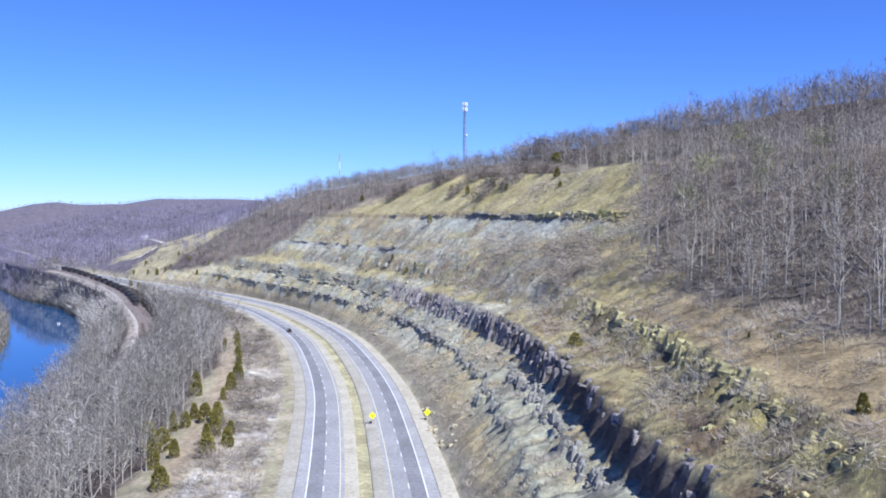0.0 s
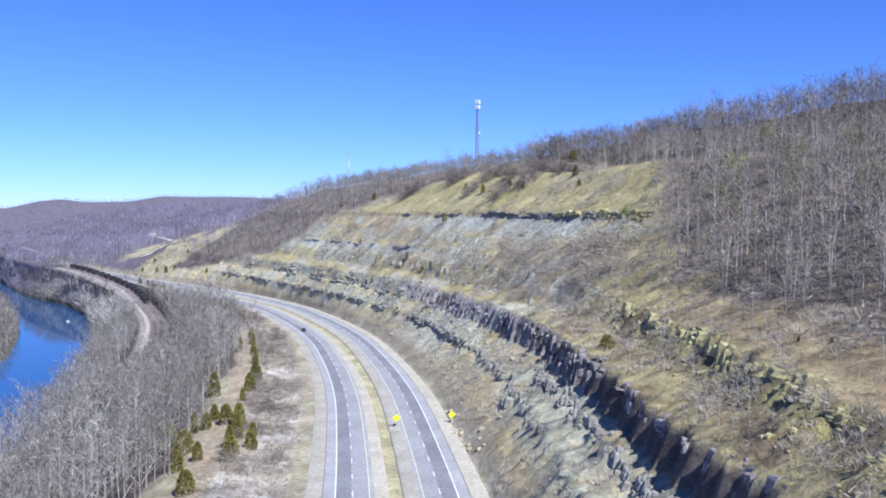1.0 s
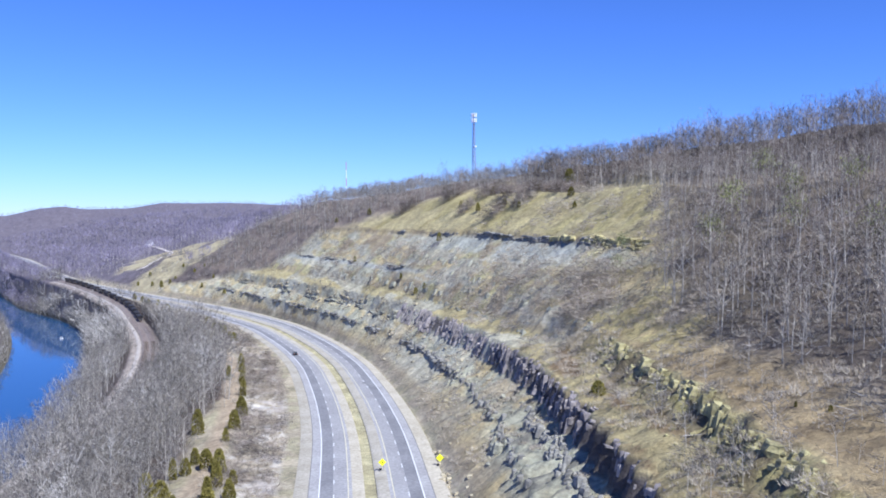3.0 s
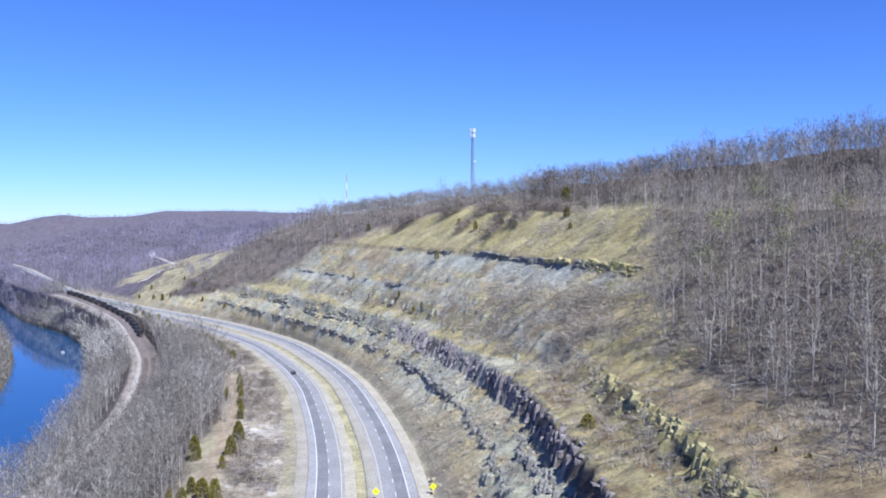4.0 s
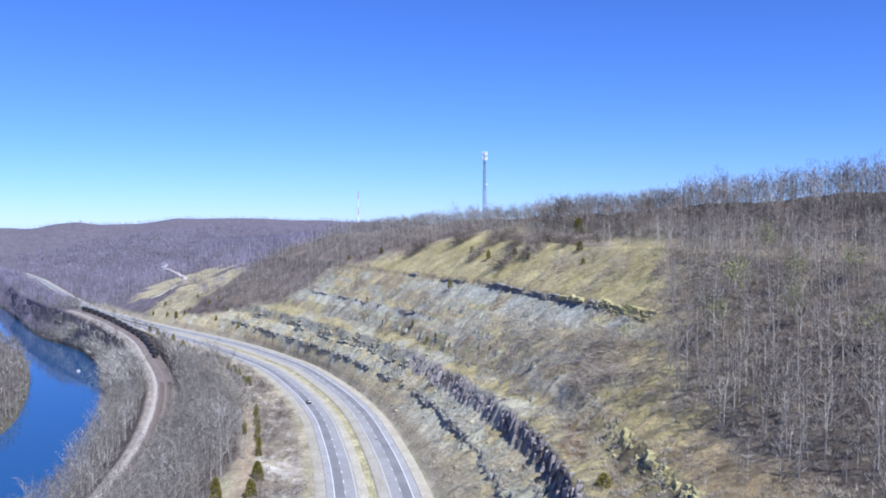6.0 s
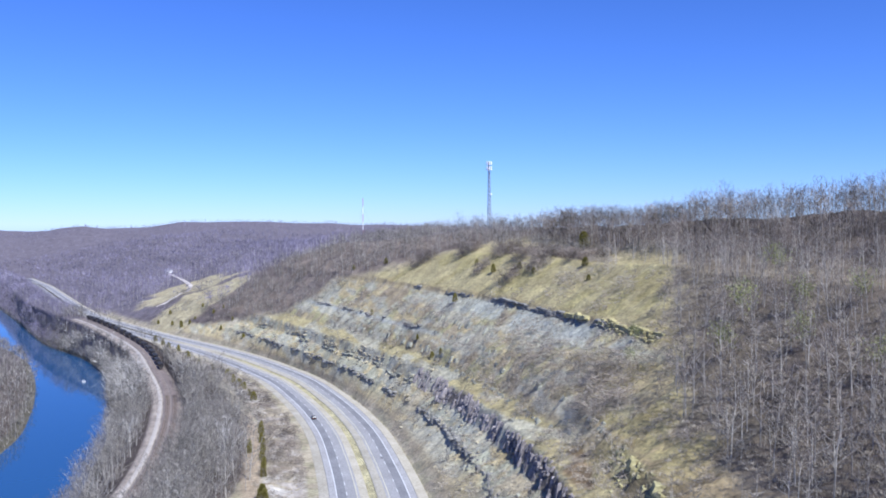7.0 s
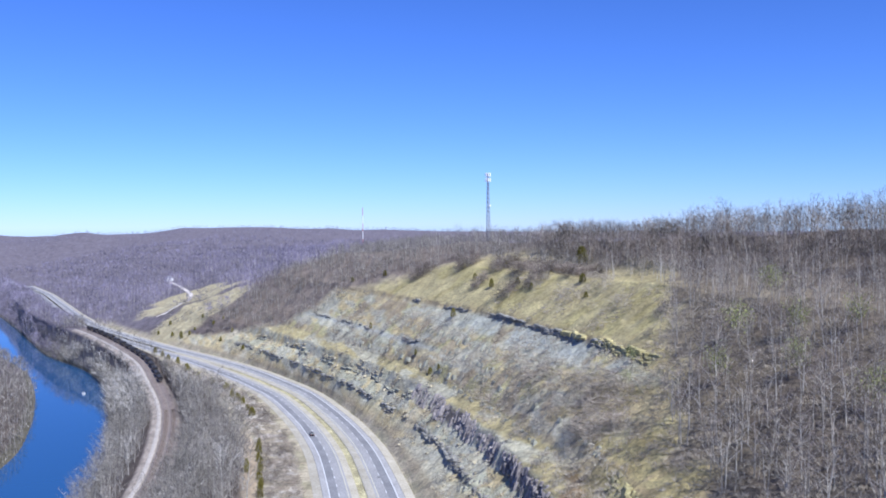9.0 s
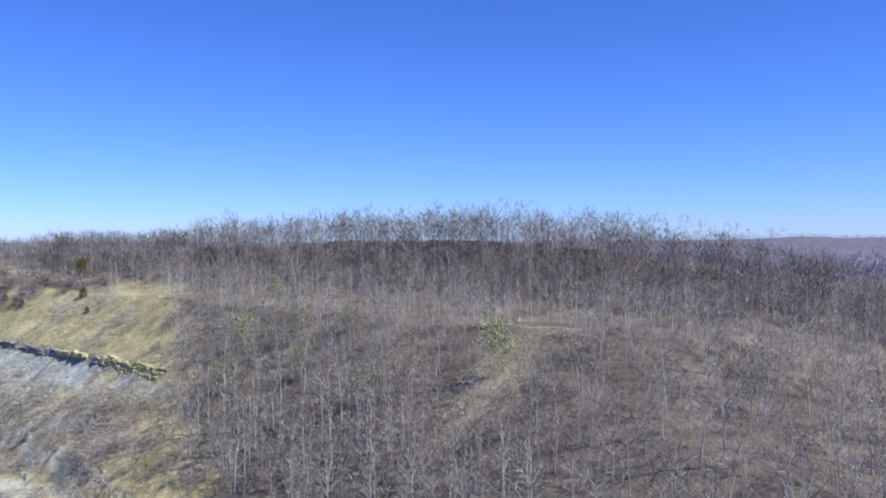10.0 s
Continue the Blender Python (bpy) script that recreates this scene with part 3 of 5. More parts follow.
road = tagged(new("road"), "divided four-lane highway of worn grey asphalt", "highway", kind="structure")
for side in (-1, 1):
    a, b_ = sorted((side * 2.2, side * 19.0))
    strip("gravel_verge", a, b_, 0.05, SHOULDER, road, drop=0.7)
    a, b_ = sorted((side * 4.7, side * 15.7))
    strip("shoulder", a, b_, 0.062, SHOULDER_ASPHALT, road)
    strip("shoulder_edge", side * 15.7 - 0.12, side * 15.7 + 0.12, 0.07, EDGE_SEAL, road)
    a, b_ = sorted((side * 5.7, side * 13.0))
    strip("carriageway", a, b_, 0.075, ASPHALT, road)
    a, b_ = sorted((side * 9.55, side * 12.8))
    strip("worn_lane", a, b_, 0.085, LANE, road)
    strip("edge_line", side * 13.0 - 0.14, side * 13.0 + 0.14, 0.10, PAINT, road)
    strip("median_line", side * 5.7 - 0.12, side * 5.7 + 0.12, 0.10, YELLOW_PAINT, road)
p, n, q = mid_path(12.2, 100, 800)
tangent = np.stack([-n[:, 1], n[:, 0]], 1)
dash = bpy.data.meshes.new("lane_dash")
dash.from_pydata([(-0.11, -1.8, 0), (0.11, -1.8, 0), (0.11, 1.8, 0), (-0.11, 1.8, 0), (-0.11, -1.8, -0.01), (0.11, -1.8, -0.01), (0.11, 1.8, -0.01), (-0.11, 1.8, -0.01)], [], [(0, 1, 2, 3), (0, 4, 5, 1), (1, 5, 6, 2), (2, 6, 7, 3), (3, 7, 4, 0)])
dash.materials.append(PAINT)
for side in (-1, 1):
    for (px, py), (nx, ny) in zip(p, n):
        d = new("lane_dash", dash)
        d.parent = road
        lat = side * (9.35 - float(np.interp(py, GY, SQUEEZE)))
        d.matrix_basis = pose(px + nx * lat, py + ny * lat, 0.105, 0, 0, math.degrees(math.atan2(ny, nx)))
# ---- building blocks ----
rng = np.random.default_rng(7)


def part(name, bm, mat, parent, label="", m=None):
    """Links a bmesh as one part under a thing or a part."""
    me = bpy.data.meshes.new(name)
    bm.to_mesh(me)
    bm.free()
    me.materials.append(mat)
    ob = new(name, me)
    ob.parent = parent
    if m is not None:
        ob.matrix_basis = m
    return tagged(ob, label) if label else ob


def box(sx, sy, sz, at_=(0, 0, 0), bevel=0.0, bm=None):
    own = bmesh.new()
    bmesh.ops.create_cube(own, size=1.0, matrix=Matrix.Translation(at_) @ Matrix.Diagonal((sx, sy, sz, 1)))
    if bevel:
        bmesh.ops.bevel(own, geom=own.edges[:], offset=bevel, segments=1, affect="EDGES")
    if bm is None:
        return own
    me = bpy.data.meshes.new("piece")
    own.to_mesh(me)
    own.free()
    bm.from_mesh(me)
    bpy.data.meshes.remove(me)
    return bm


def rod(a, b_, r0, r1=None, sides=6, bm=None):
    bm = bm or bmesh.new()
    a, b_ = Vector(a), Vector(b_)
    m = Matrix.Translation((a + b_) / 2) @ (b_ - a).to_track_quat("Z", "Y").to_matrix().to_4x4()
    bmesh.ops.create_cone(bm, cap_ends=True, segments=sides, radius1=r0, radius2=r0 if r1 is None else r1, depth=(b_ - a).length, matrix=m)
    return bm


def at_z(x, y):
    return float(ground(x, y)[0][0])


# ---- rock ledges ----
def block_mesh(name, seed, mat):
    """A chipped block about 1 m a side, standing on z = 0."""
    r = random.Random(seed)
    bm = bmesh.new()
    rings = []
    for k, z in enumerate((0.0, 0.45, 0.85, 1.0)):
        ring = []
        s = (1.0, 1.05, 1.0, 0.86)[k]
        for a, c_ in ((-0.5, -0.5), (0.0, -0.62), (0.5, -0.5), (0.5, 0.5), (-0.5, 0.5)):
            ring.append(bm.verts.new((a * s + r.uniform(-0.1, 0.1), c_ * s + r.uniform(-0.12, 0.12), z + r.uniform(-0.07, 0.07) * (k > 0))))
        rings.append(ring)
    for lo, hi in zip(rings, rings[1:]):
        for i in range(5):
            bm.faces.new((lo[i], lo[(i + 1) % 5], hi[(i + 1) % 5], hi[i]))
    bm.faces.new(rings[-1])
    bmesh.ops.recalc_face_normals(bm, faces=bm.faces[:])
    me = bpy.data.meshes.new(name)
    bm.to_mesh(me)
    bm.free()
    me.materials.append(mat)
    return me


ROCK_PURPLE = mottled("purple_grey_sandstone", (0.15, 0.133, 0.132), (0.37, 0.33, 0.32), 0.4, 0.95, 2.2, 0.6, 0.2, spread=0.22)
ROCK_TAN = mottled("tan_sandstone", (0.31, 0.265, 0.18), (0.48, 0.425, 0.31), 0.4, 0.95, 2.2, 0.6, 0.2, spread=0.2)
ROCK_GREY = mottled("grey_green_shale", (0.20, 0.195, 0.155), (0.39, 0.38, 0.30), 0.4, 0.95, 2.5, 0.6, 0.15, spread=0.2)
ROCK_MOSS = mottled("mossy_sandstone", (0.23, 0.20, 0.10), (0.47, 0.425, 0.225), 0.35, 0.95, 2.0, 0.6, 0.2, spread=0.25)
ROCK_DARK = mottled("dark_shale", (0.18, 0.172, 0.158), (0.34, 0.325, 0.29), 0.4, 0.95, 2.5, 0.6, 0.15, spread=0.25)
ROCK_YELLOW = mottled("yellow_sandstone", (0.34, 0.29, 0.14), (0.52, 0.46, 0.24), 0.4, 0.95, 2.2, 0.6, 0.15, spread=0.2)
BLOCKS = {m.name: [block_mesh("rock_block", 40 + 7 * k, m) for k in range(6)] for m in (ROCK_PURPLE, ROCK_TAN, ROCK_GREY, ROCK_MOSS, ROCK_DARK, ROCK_YELLOW)}


def ledge(label, lo, hi, y0, y1, mat, wide, tiers=(2, 3), gap=0.0, deep=1.3, cap=0.0, out=0.3):
    """A jointed rock face between two of the land's lines, its blocks set into the slope."""
    k0 = int((y0 + y1) / 2 - GY[0])
    foot, head = (LX[int(v)] + (LX[min(int(v) + 1, len(LX) - 1)] - LX[int(v)]) * (v - int(v)) for v in (lo, hi))
    thing = new("rock_ledge")
    base = Vector((float(foot[k0]), (y0 + y1) / 2, 0))
    base.z = at_z(base.x, base.y)
    thing.location = base
    y = y0
    while y < y1:
        k = int(y - GY[0])
        w = wide[0] + (wide[1] - wide[0]) * rng.random() ** 1.8
        slope = float(foot[k + 6] - foot[k - 6]) / 12
        bay = float(vnoise(np.array([y / 4.3]), np.array([lo * 3.1]), 55)[0]) - 0.5
        xb, xt = float(foot[k]), float(head[k])
        zb, zt = ground([xb - 0.3, xt + 0.4], [y, y])[0]
        zt += cap + rng.uniform(-1.7, 0.4) * min(1.0, (zt - zb) / 4)
        if rng.random() >= gap and zt - zb > 0.3:
            n = int(rng.integers(tiers[0], tiers[1] + 1))
            cuts = np.sort(np.r_[0, rng.uniform(0.15, 0.85, n - 1), 1])
            lean = math.degrees(math.atan2(xt - xb, zt - zb)) * (0.7 if y > 235 else 0.35)
            for i in range(n):
                if n > 1 and rng.random() < 0.2:
                    continue
                h = (zt - zb) * (cuts[i + 1] - cuts[i])
                f = cuts[i]
                ob = new("rock_block", BLOCKS[mat.name][int(rng.integers(6))])
                ob.parent = thing
                ww = w * rng.uniform(0.75, 1.35)
                xx = xb + (xt - xb) * f + ww * deep * (0.5 - out) - 1.4 * bay + rng.normal(0, 0.3)
                ob.matrix_basis = pose(xx - base.x, y - base.y + rng.normal(0, 0.4), zb + (zt - zb) * f - base.z - 0.25, rng.uniform(-5, 5), lean + rng.uniform(-6, 6), -math.degrees(math.atan(slope)) + rng.uniform(-16, 16)) @ Matrix.Diagonal((ww * deep, ww, h + 0.35, 1))
        y += w * 0.78 / math.sqrt(1 + slope * slope)
    return tagged(thing, label, "rock ledge", "rock ledges of the road cut")


def bedded(label, lo, hi, y0, y1, mat, courses, long=(1.6, 4.5), gap=0.2, deep=2.4, cap=0.0, out=0.6, high=2.0):
    """A ledge of flat-lying beds: courses of long slabs, some overhanging, between two of the land's lines."""
    k0 = int((y0 + y1) / 2 - GY[0])
    foot, head = (LX[int(v)] + (LX[min(int(v) + 1, len(LX) - 1)] - LX[int(v)]) * (v - int(v)) for v in (lo, hi))
    thing = new("rock_ledge")
    base = Vector((float(foot[k0]), (y0 + y1) / 2, 0))
    base.z = at_z(base.x, base.y)
    thing.location = base
    for i in range(courses):
        y = y0 + rng.uniform(0, 3)
        over = rng.uniform(-0.3, 0.5) + (0.5 if i == courses - 1 else 0.0)
        while y < y1:
            k = int(y - GY[0])
            slope = float(foot[k + 8] - foot[k - 8]) / 16
            w = rng.uniform(*long)
            step = w * 0.97 / math.sqrt(1 + slope * slope)
            ym = y + step / 2
            km = int(ym - GY[0])
            xb, xt = float(foot[km]), float(head[km])
            zb, zt = ground([xb - 0.4, xt + 0.6], [ym, ym])[0]
            zt = min(zt + cap, zb + high)
            present = vnoise(np.array([ym / 13.0]), np.array([lo * 2.3 + i * 0.35]), 88)[0] > gap
            if present and zt - zb > 0.6 and rng.random() > 0.08:
                h = (zt - zb) / courses
                f = i / courses
                ob = new("rock_block", BLOCKS[mat.name][int(rng.integers(6))])
                ob.parent = thing
                xx = xb + (xt - xb) * f + deep * 0.5 - out - over + rng.normal(0, 0.22)
                ob.matrix_basis = pose(xx - base.x, ym - base.y, zb + (zt - zb) * f - base.z - 0.1, rng.uniform(-1.5, 1.5), rng.uniform(-3, 3), -math.degrees(math.atan(slope)) + rng.uniform(-4, 4)) @ Matrix.Diagonal((deep, w, h * rng.uniform(0.8, 1.05) + 0.08, 1))
            y += step
    return tagged(thing, label, "rock ledge", "rock ledges of the road cut")


def scree(label, u0, u1, y0, y1, mat, count, size, flat=0.6):
    """Loose blocks lying half sunk in a slope between two lines."""
    thing = new("rock_scree")
    k0 = int((y0 + y1) / 2 - GY[0])
    base = Vector((float(LX[int(u0)][k0]), (y0 + y1) / 2, 0))
    base.z = at_z(base.x, base.y)
    thing.location = base
    for _ in range(count):
        y = rng.uniform(y0, y1)
        u = rng.uniform(u0, u1)
        k, i = int(y - GY[0]), int(u)
        x = float(LX[i][k] + (LX[i + 1][k] - LX[i][k]) * (u - i))
        if vnoise(np.array([x / 9]), np.array([y / 9]), 77)[0] < 0.35:
            continue
        s = size[0] + (size[1] - size[0]) * rng.random() ** 2.2
        ob = new("rock_block", BLOCKS[mat.name][int(rng.integers(6))])
        ob.parent = thing
        ob.matrix_basis = pose(x - base.x, y - base.y, at_z(x, y) - base.z - 0.4 * s * flat, rng.uniform(-18, 18), 20 + rng.uniform(-18, 18), rng.uniform(0, 360)) @ Matrix.Diagonal((s, s * rng.uniform(0.6, 1.0), s * flat, 1))
    return tagged(thing, label, "rock scree", "loose rocks of the road cut")


for a, b_ in ((98, 128), (128, 152), (152, 176), (176, 205)):
    ledge("shadowed sandstone cliff with a jagged rim above a shale slope", 24.72, 25.02, a, b_, ROCK_PURPLE, (0.7, 2.2), (2, 3), 0.35, 1.2, -0.2, 0.06)
for a, b_ in ((205, 240), (240, 280), (280, 325), (325, 375), (375, 440)):
    ledge("jointed purple-grey sandstone cliff above a shale slope", 24, 25, a, b_, ROCK_PURPLE, (0.4, 1.3), (3, 6), 0.06, 1.8, -0.5, 0.14)
for a, b_ in ((436, 560), (560, 690)):
    bedded("broken tan sandstone step with pale weathered faces", 24.15, 24.75, a, b_, ROCK_TAN, 3, (1.2, 4.0), 0.46, 3.2, -1.0, 0.35, 2.2)
    bedded("thin bed of dark sandstone under a tan step", 23.95, 24.2, a, b_, ROCK_GREY, 1, (1.5, 4.5), 0.5, 2.4, -0.3, 0.4, 1.0)
for a, b_ in ((330, 450), (450, 570), (570, 700)):
    bedded("thin dark grey shale ledge over rubble", 22.1, 22.9, a, b_, ROCK_DARK, 2, (1.6, 5.0), 0.33, 3.0, -0.2, 0.55, 1.5)
for a, b_ in ((92, 118), (118, 160), (160, 205), (205, 250)):
    ledge("mossy yellow sandstone bluff with fallen blocks", 26.6, 27.04, a, b_, ROCK_MOSS, (0.7, 2.2), (2, 3), 0.32, 1.2, -0.3, 0.1)
    scree("mossy boulders strewn on a bluff's slope", 25.7, 26.9, a, b_, ROCK_MOSS, 110, (0.3, 1.1))
bedded("flat-bedded yellow sandstone ledge at a meadow's foot", 29, 30, 298, 342, ROCK_YELLOW, 4, (1.2, 3.4), 0.16, 2.2, 0.3, 0.5, 3.6)
bedded("flat-bedded dark sandstone ledge at a meadow's foot", 29, 30, 336, 440, ROCK_DARK, 3, (1.6, 5.0), 0.34, 2.4, 0.0, 0.4, 2.5)
bedded("yellow sandstone beds over a dark ledge", 29.6, 30.04, 345, 392, ROCK_YELLOW, 1, (1.4, 3.6), 0.4, 2.0, 0.7, 0.6)
bedded("flat-bedded dark sandstone ledge at a meadow's foot", 29, 30, 440, 540, ROCK_DARK, 2, (1.2, 3.6), 0.48, 2.0, -0.8, 0.3)
for lo, hi, a, b_, gap in ((25.75, 26.0, 300, 430, 0.55), (27.0, 27.25, 255, 400, 0.6), (27.6, 27.85, 330, 470, 0.65), (26.3, 26.6, 400, 560, 0.6), (28.2, 28.4, 400, 520, 0.65), (21.9, 22.1, 230, 330, 0.65)):
    ledge("low broken ledge half buried in a scrubby slope", lo, hi, a, b_, ROCK_GREY, (0.4, 2.0), (1, 1), gap + 0.17, 1.0, -0.15, 0.15)
bedded("thin dark ledge over a bare shale slope", 27.75, 28.0, 455, 640, ROCK_DARK, 1, (1.5, 4.0), 0.36, 2.0, 0.3, 0.3, 0.9)
for a, b_ in ((135, 190), (190, 250)):
    ledge("dark broken shale step in a grey-green slope", 23.55, 23.75, a, b_, ROCK_DARK, (0.5, 1.7), (1, 2), 0.35, 1.1, 0.5, 0.4)
ledge("dark broken shale step in a grey-green slope", 22.5, 22.7, 190, 300, ROCK_DARK, (0.5, 1.6), (1, 1), 0.6, 1.1, 0.4, 0.4)
ledge("dark broken shale step in a grey-green slope", 22.5, 22.8, 300, 400, ROCK_DARK, (0.6, 1.8), (1, 2), 0.6, 1.2, 0.3, 0.4)
scree("slabby grey shale rubble below a cliff", 21.6, 24.0, 110, 210, ROCK_GREY, 120, (0.3, 1.3), 0.4)
scree("slabby grey shale rubble below a cliff", 21.6, 24.0, 210, 300, ROCK_GREY, 150, (0.3, 1.3), 0.4)
scree("tan sandstone rubble on a scrubby slope", 21.2, 24.0, 300, 420, ROCK_TAN, 200, (0.3, 1.5), 0.5)
scree("tan sandstone rubble on a scrubby slope", 22.5, 25.5, 420, 560, ROCK_TAN, 240, (0.4, 1.8), 0.5)
scree("tan sandstone rubble on a scrubby slope", 22.5, 25.5, 560, 690, ROCK_TAN, 160, (0.5, 2.0), 0.5)
scree("pale gravelly rocks on a roadside bank", 14.2, 15.0, 170, 420, ROCK_TAN, 200, (0.3, 1.1), 0.5)

# fallen boulders at the slope's foot
for k in range(26):
    y = rng.uniform(205, 262)
    x = float(ROAD_EDGE[int(y - GY[0])]) + 6.0 + abs(rng.normal(0, 3.0))
    s = rng.uniform(0.5, 1.6)
    ob = new("boulder", BLOCKS["tan_sandstone"][int(rng.integers(6))])
    ob.matrix_basis = pose(x, y, at_z(x, y) - 0.15 * s, rng.uniform(-15, 15), rng.uniform(-15, 15), rng.uniform(0, 360)) @ Matrix.Diagonal((s, s * 0.8, s * 0.7, 1))
    tagged(ob, "pale fallen sandstone boulder beside the road ditch", "boulder", "boulders beside the ditch")

# ---- trees ----
def tubes(a, b_, r0, r1, sides):
    """Tapered tubes between the points a and b_ (arrays), as vertices and triangles."""
    a, b_ = np.asarray(a, float), np.asarray(b_, float)
    d = b_ - a
    d /= np.linalg.norm(d, axis=1)[:, None] + 1e-9
    ref = np.where(np.abs(d[:, 2:3]) > 0.9, [[1.0, 0, 0]], [[0, 0, 1.0]])
    e1 = np.cross(d, ref)
    e1 /= np.linalg.norm(e1, axis=1)[:, None]
    e2 = np.cross(d, e1)
    ang = np.arange(sides) * 2 * np.pi / sides
    ring = np.cos(ang)[None, :, None] * e1[:, None] + np.sin(ang)[None, :, None] * e2[:, None]
    v = np.concatenate([a[:, None] + ring * np.reshape(r0, (-1, 1, 1)), b_[:, None] + ring * np.reshape(r1, (-1, 1, 1))], 1)
    i = np.arange(sides)
    j = (i + 1) % sides
    f = np.concatenate([np.stack([i, j, j + sides], 1), np.stack([i, j + sides, i + sides], 1)])
    f = f[None] + (np.arange(len(a)) * 2 * sides)[:, None, None]
    return v.reshape(-1, 3), f.reshape(-1, 3)


def slivers(a, d, w, g):
    """Thin triangles from the points a along d, w wide at their foot."""
    side = np.cross(d, g.normal(size=a.shape))
    side /= np.linalg.norm(side, axis=1)[:, None] + 1e-9
    side *= np.reshape(w, (-1, 1)) / 2
    v = np.stack([a - side, a + side, a + d], 1).reshape(-1, 3)
    return v, np.arange(len(v)).reshape(-1, 3)


def join(*meshes):
    vs, fs, n = [], [], 0
    for v, f in meshes:
        vs.append(v)
        fs.append(f + n)
        n += len(v)
    return np.concatenate(vs), np.concatenate(fs)


def bare_tree(seed, h=18.0, limbs=13, twigs=110, w=0.07, spread=1.0, low=0.32):
    """A leafless tree: trunk and crown (limbs, branches and twigs) as arrays."""
    g = np.random.default_rng(seed)
    t = np.linspace(0, 1, 5)
    line = np.stack([np.cumsum(g.normal(0, 0.013 * h, 5)) * t, np.cumsum(g.normal(0, 0.013 * h, 5)) * t, t * h * 0.9], 1)
    rad = h * (0.0076 * (1 - t) ** 0.8 + 0.0016)
    trunk = tubes(line[:-1], line[1:], rad[:-1], rad[1:], 4)
    f = np.sort(g.uniform(low, 0.97, limbs))
    start = np.stack([np.interp(f, t, line[:, i]) for i in range(3)], 1)
    az = np.arange(limbs) * 2.4 + g.uniform(0, 1, limbs)
    el = g.uniform(0.3, 0.95, limbs) + 0.3 * f
    ln = h * (0.14 + 0.30 * (1 - f)) * g.uniform(0.75, 1.2, limbs) * spread
    d = np.stack([np.cos(az) * np.cos(el), np.sin(az) * np.cos(el), np.sin(el)], 1)
    mid = start + d * ln[:, None] * 0.55
    d2 = d + np.array([0, 0, 0.35]) + g.normal(0, 0.2, d.shape)
    d2 /= np.linalg.norm(d2, axis=1)[:, None]
    end = mid + d2 * ln[:, None] * 0.55
    r = np.interp(f, t, rad) * 0.6
    wood = [tubes(start, mid, r * 0.9, r * 0.55, 3), slivers(mid, end - mid, r * 1.3, g)]
    k = g.integers(0, limbs, twigs)
    s = g.uniform(0.25, 1.0, twigs)[:, None]
    p0 = np.where(s < 0.5, start[k] + (mid - start)[k] * s * 2, mid[k] + (end - mid)[k] * (s * 2 - 1))
    td = 0.7 * d2[k] + g.normal(0, 0.75, (twigs, 3)) + np.array([0, 0, 0.2])
    td /= np.linalg.norm(td, axis=1)[:, None]
    td *= (h * g.uniform(0.06, 0.13, twigs))[:, None]
    tw = slivers(p0, td, w * g.uniform(0.7, 1.5, twigs), g)
    k2 = g.integers(0, twigs, twigs)
    p1 = p0[k2] + td[k2] * g.uniform(0.3, 0.9, (twigs, 1))
    td2 = td[k2] * 0.55 + g.normal(0, 0.025 * h, (twigs, 3))
    fine = slivers(p1, td2, w * 0.75 * g.uniform(0.7, 1.4, twigs), g)
    return join(trunk, *wood), join(tw, fine)


def far_tree(seed, h, n, w, r):
    """A leafless tree seen from far off: a stem and upright sprays."""
    g = np.random.default_rng(seed)
    a = np.stack([g.normal(0, r * 0.5, n), g.normal(0, r * 0.5, n), h * g.uniform(0.15, 0.8, n)], 1)
    a[:, :2] *= np.sqrt(np.clip(1.25 - (a[:, 2:] / h - 0.45) ** 2 * 5, 0.15, 1.2))
    d = np.stack([a[:, 0] * 0.4 + g.normal(0, 1.5, n), a[:, 1] * 0.4 + g.normal(0, 1.5, n), h * g.uniform(0.06, 0.26, n)], 1)
    trunk = tubes([[0, 0, 0]], [[g.normal(0, 0.5), g.normal(0, 0.5), h * 0.8]], [0.011 * h], [0.004 * h], 3)
    return trunk, slivers(a, d, w * g.uniform(0.6, 1.5, n), g)


def bush(seed, n=38, h=1.9, w=0.095):
    g = np.random.default_rng(seed)
    a = np.stack([g.normal(0, 0.3 * h, n), g.normal(0, 0.3 * h, n), h * g.uniform(0, 0.3, n)], 1)
    d = np.stack([g.normal(0, 0.32, n) + a[:, 0] * 0.6 / h, g.normal(0, 0.32, n) + a[:, 1] * 0.6 / h, g.uniform(0.35, 1.0, n)], 1) * h * 0.75
    return slivers(a, d, w * g.uniform(0.7, 1.6, n), g)


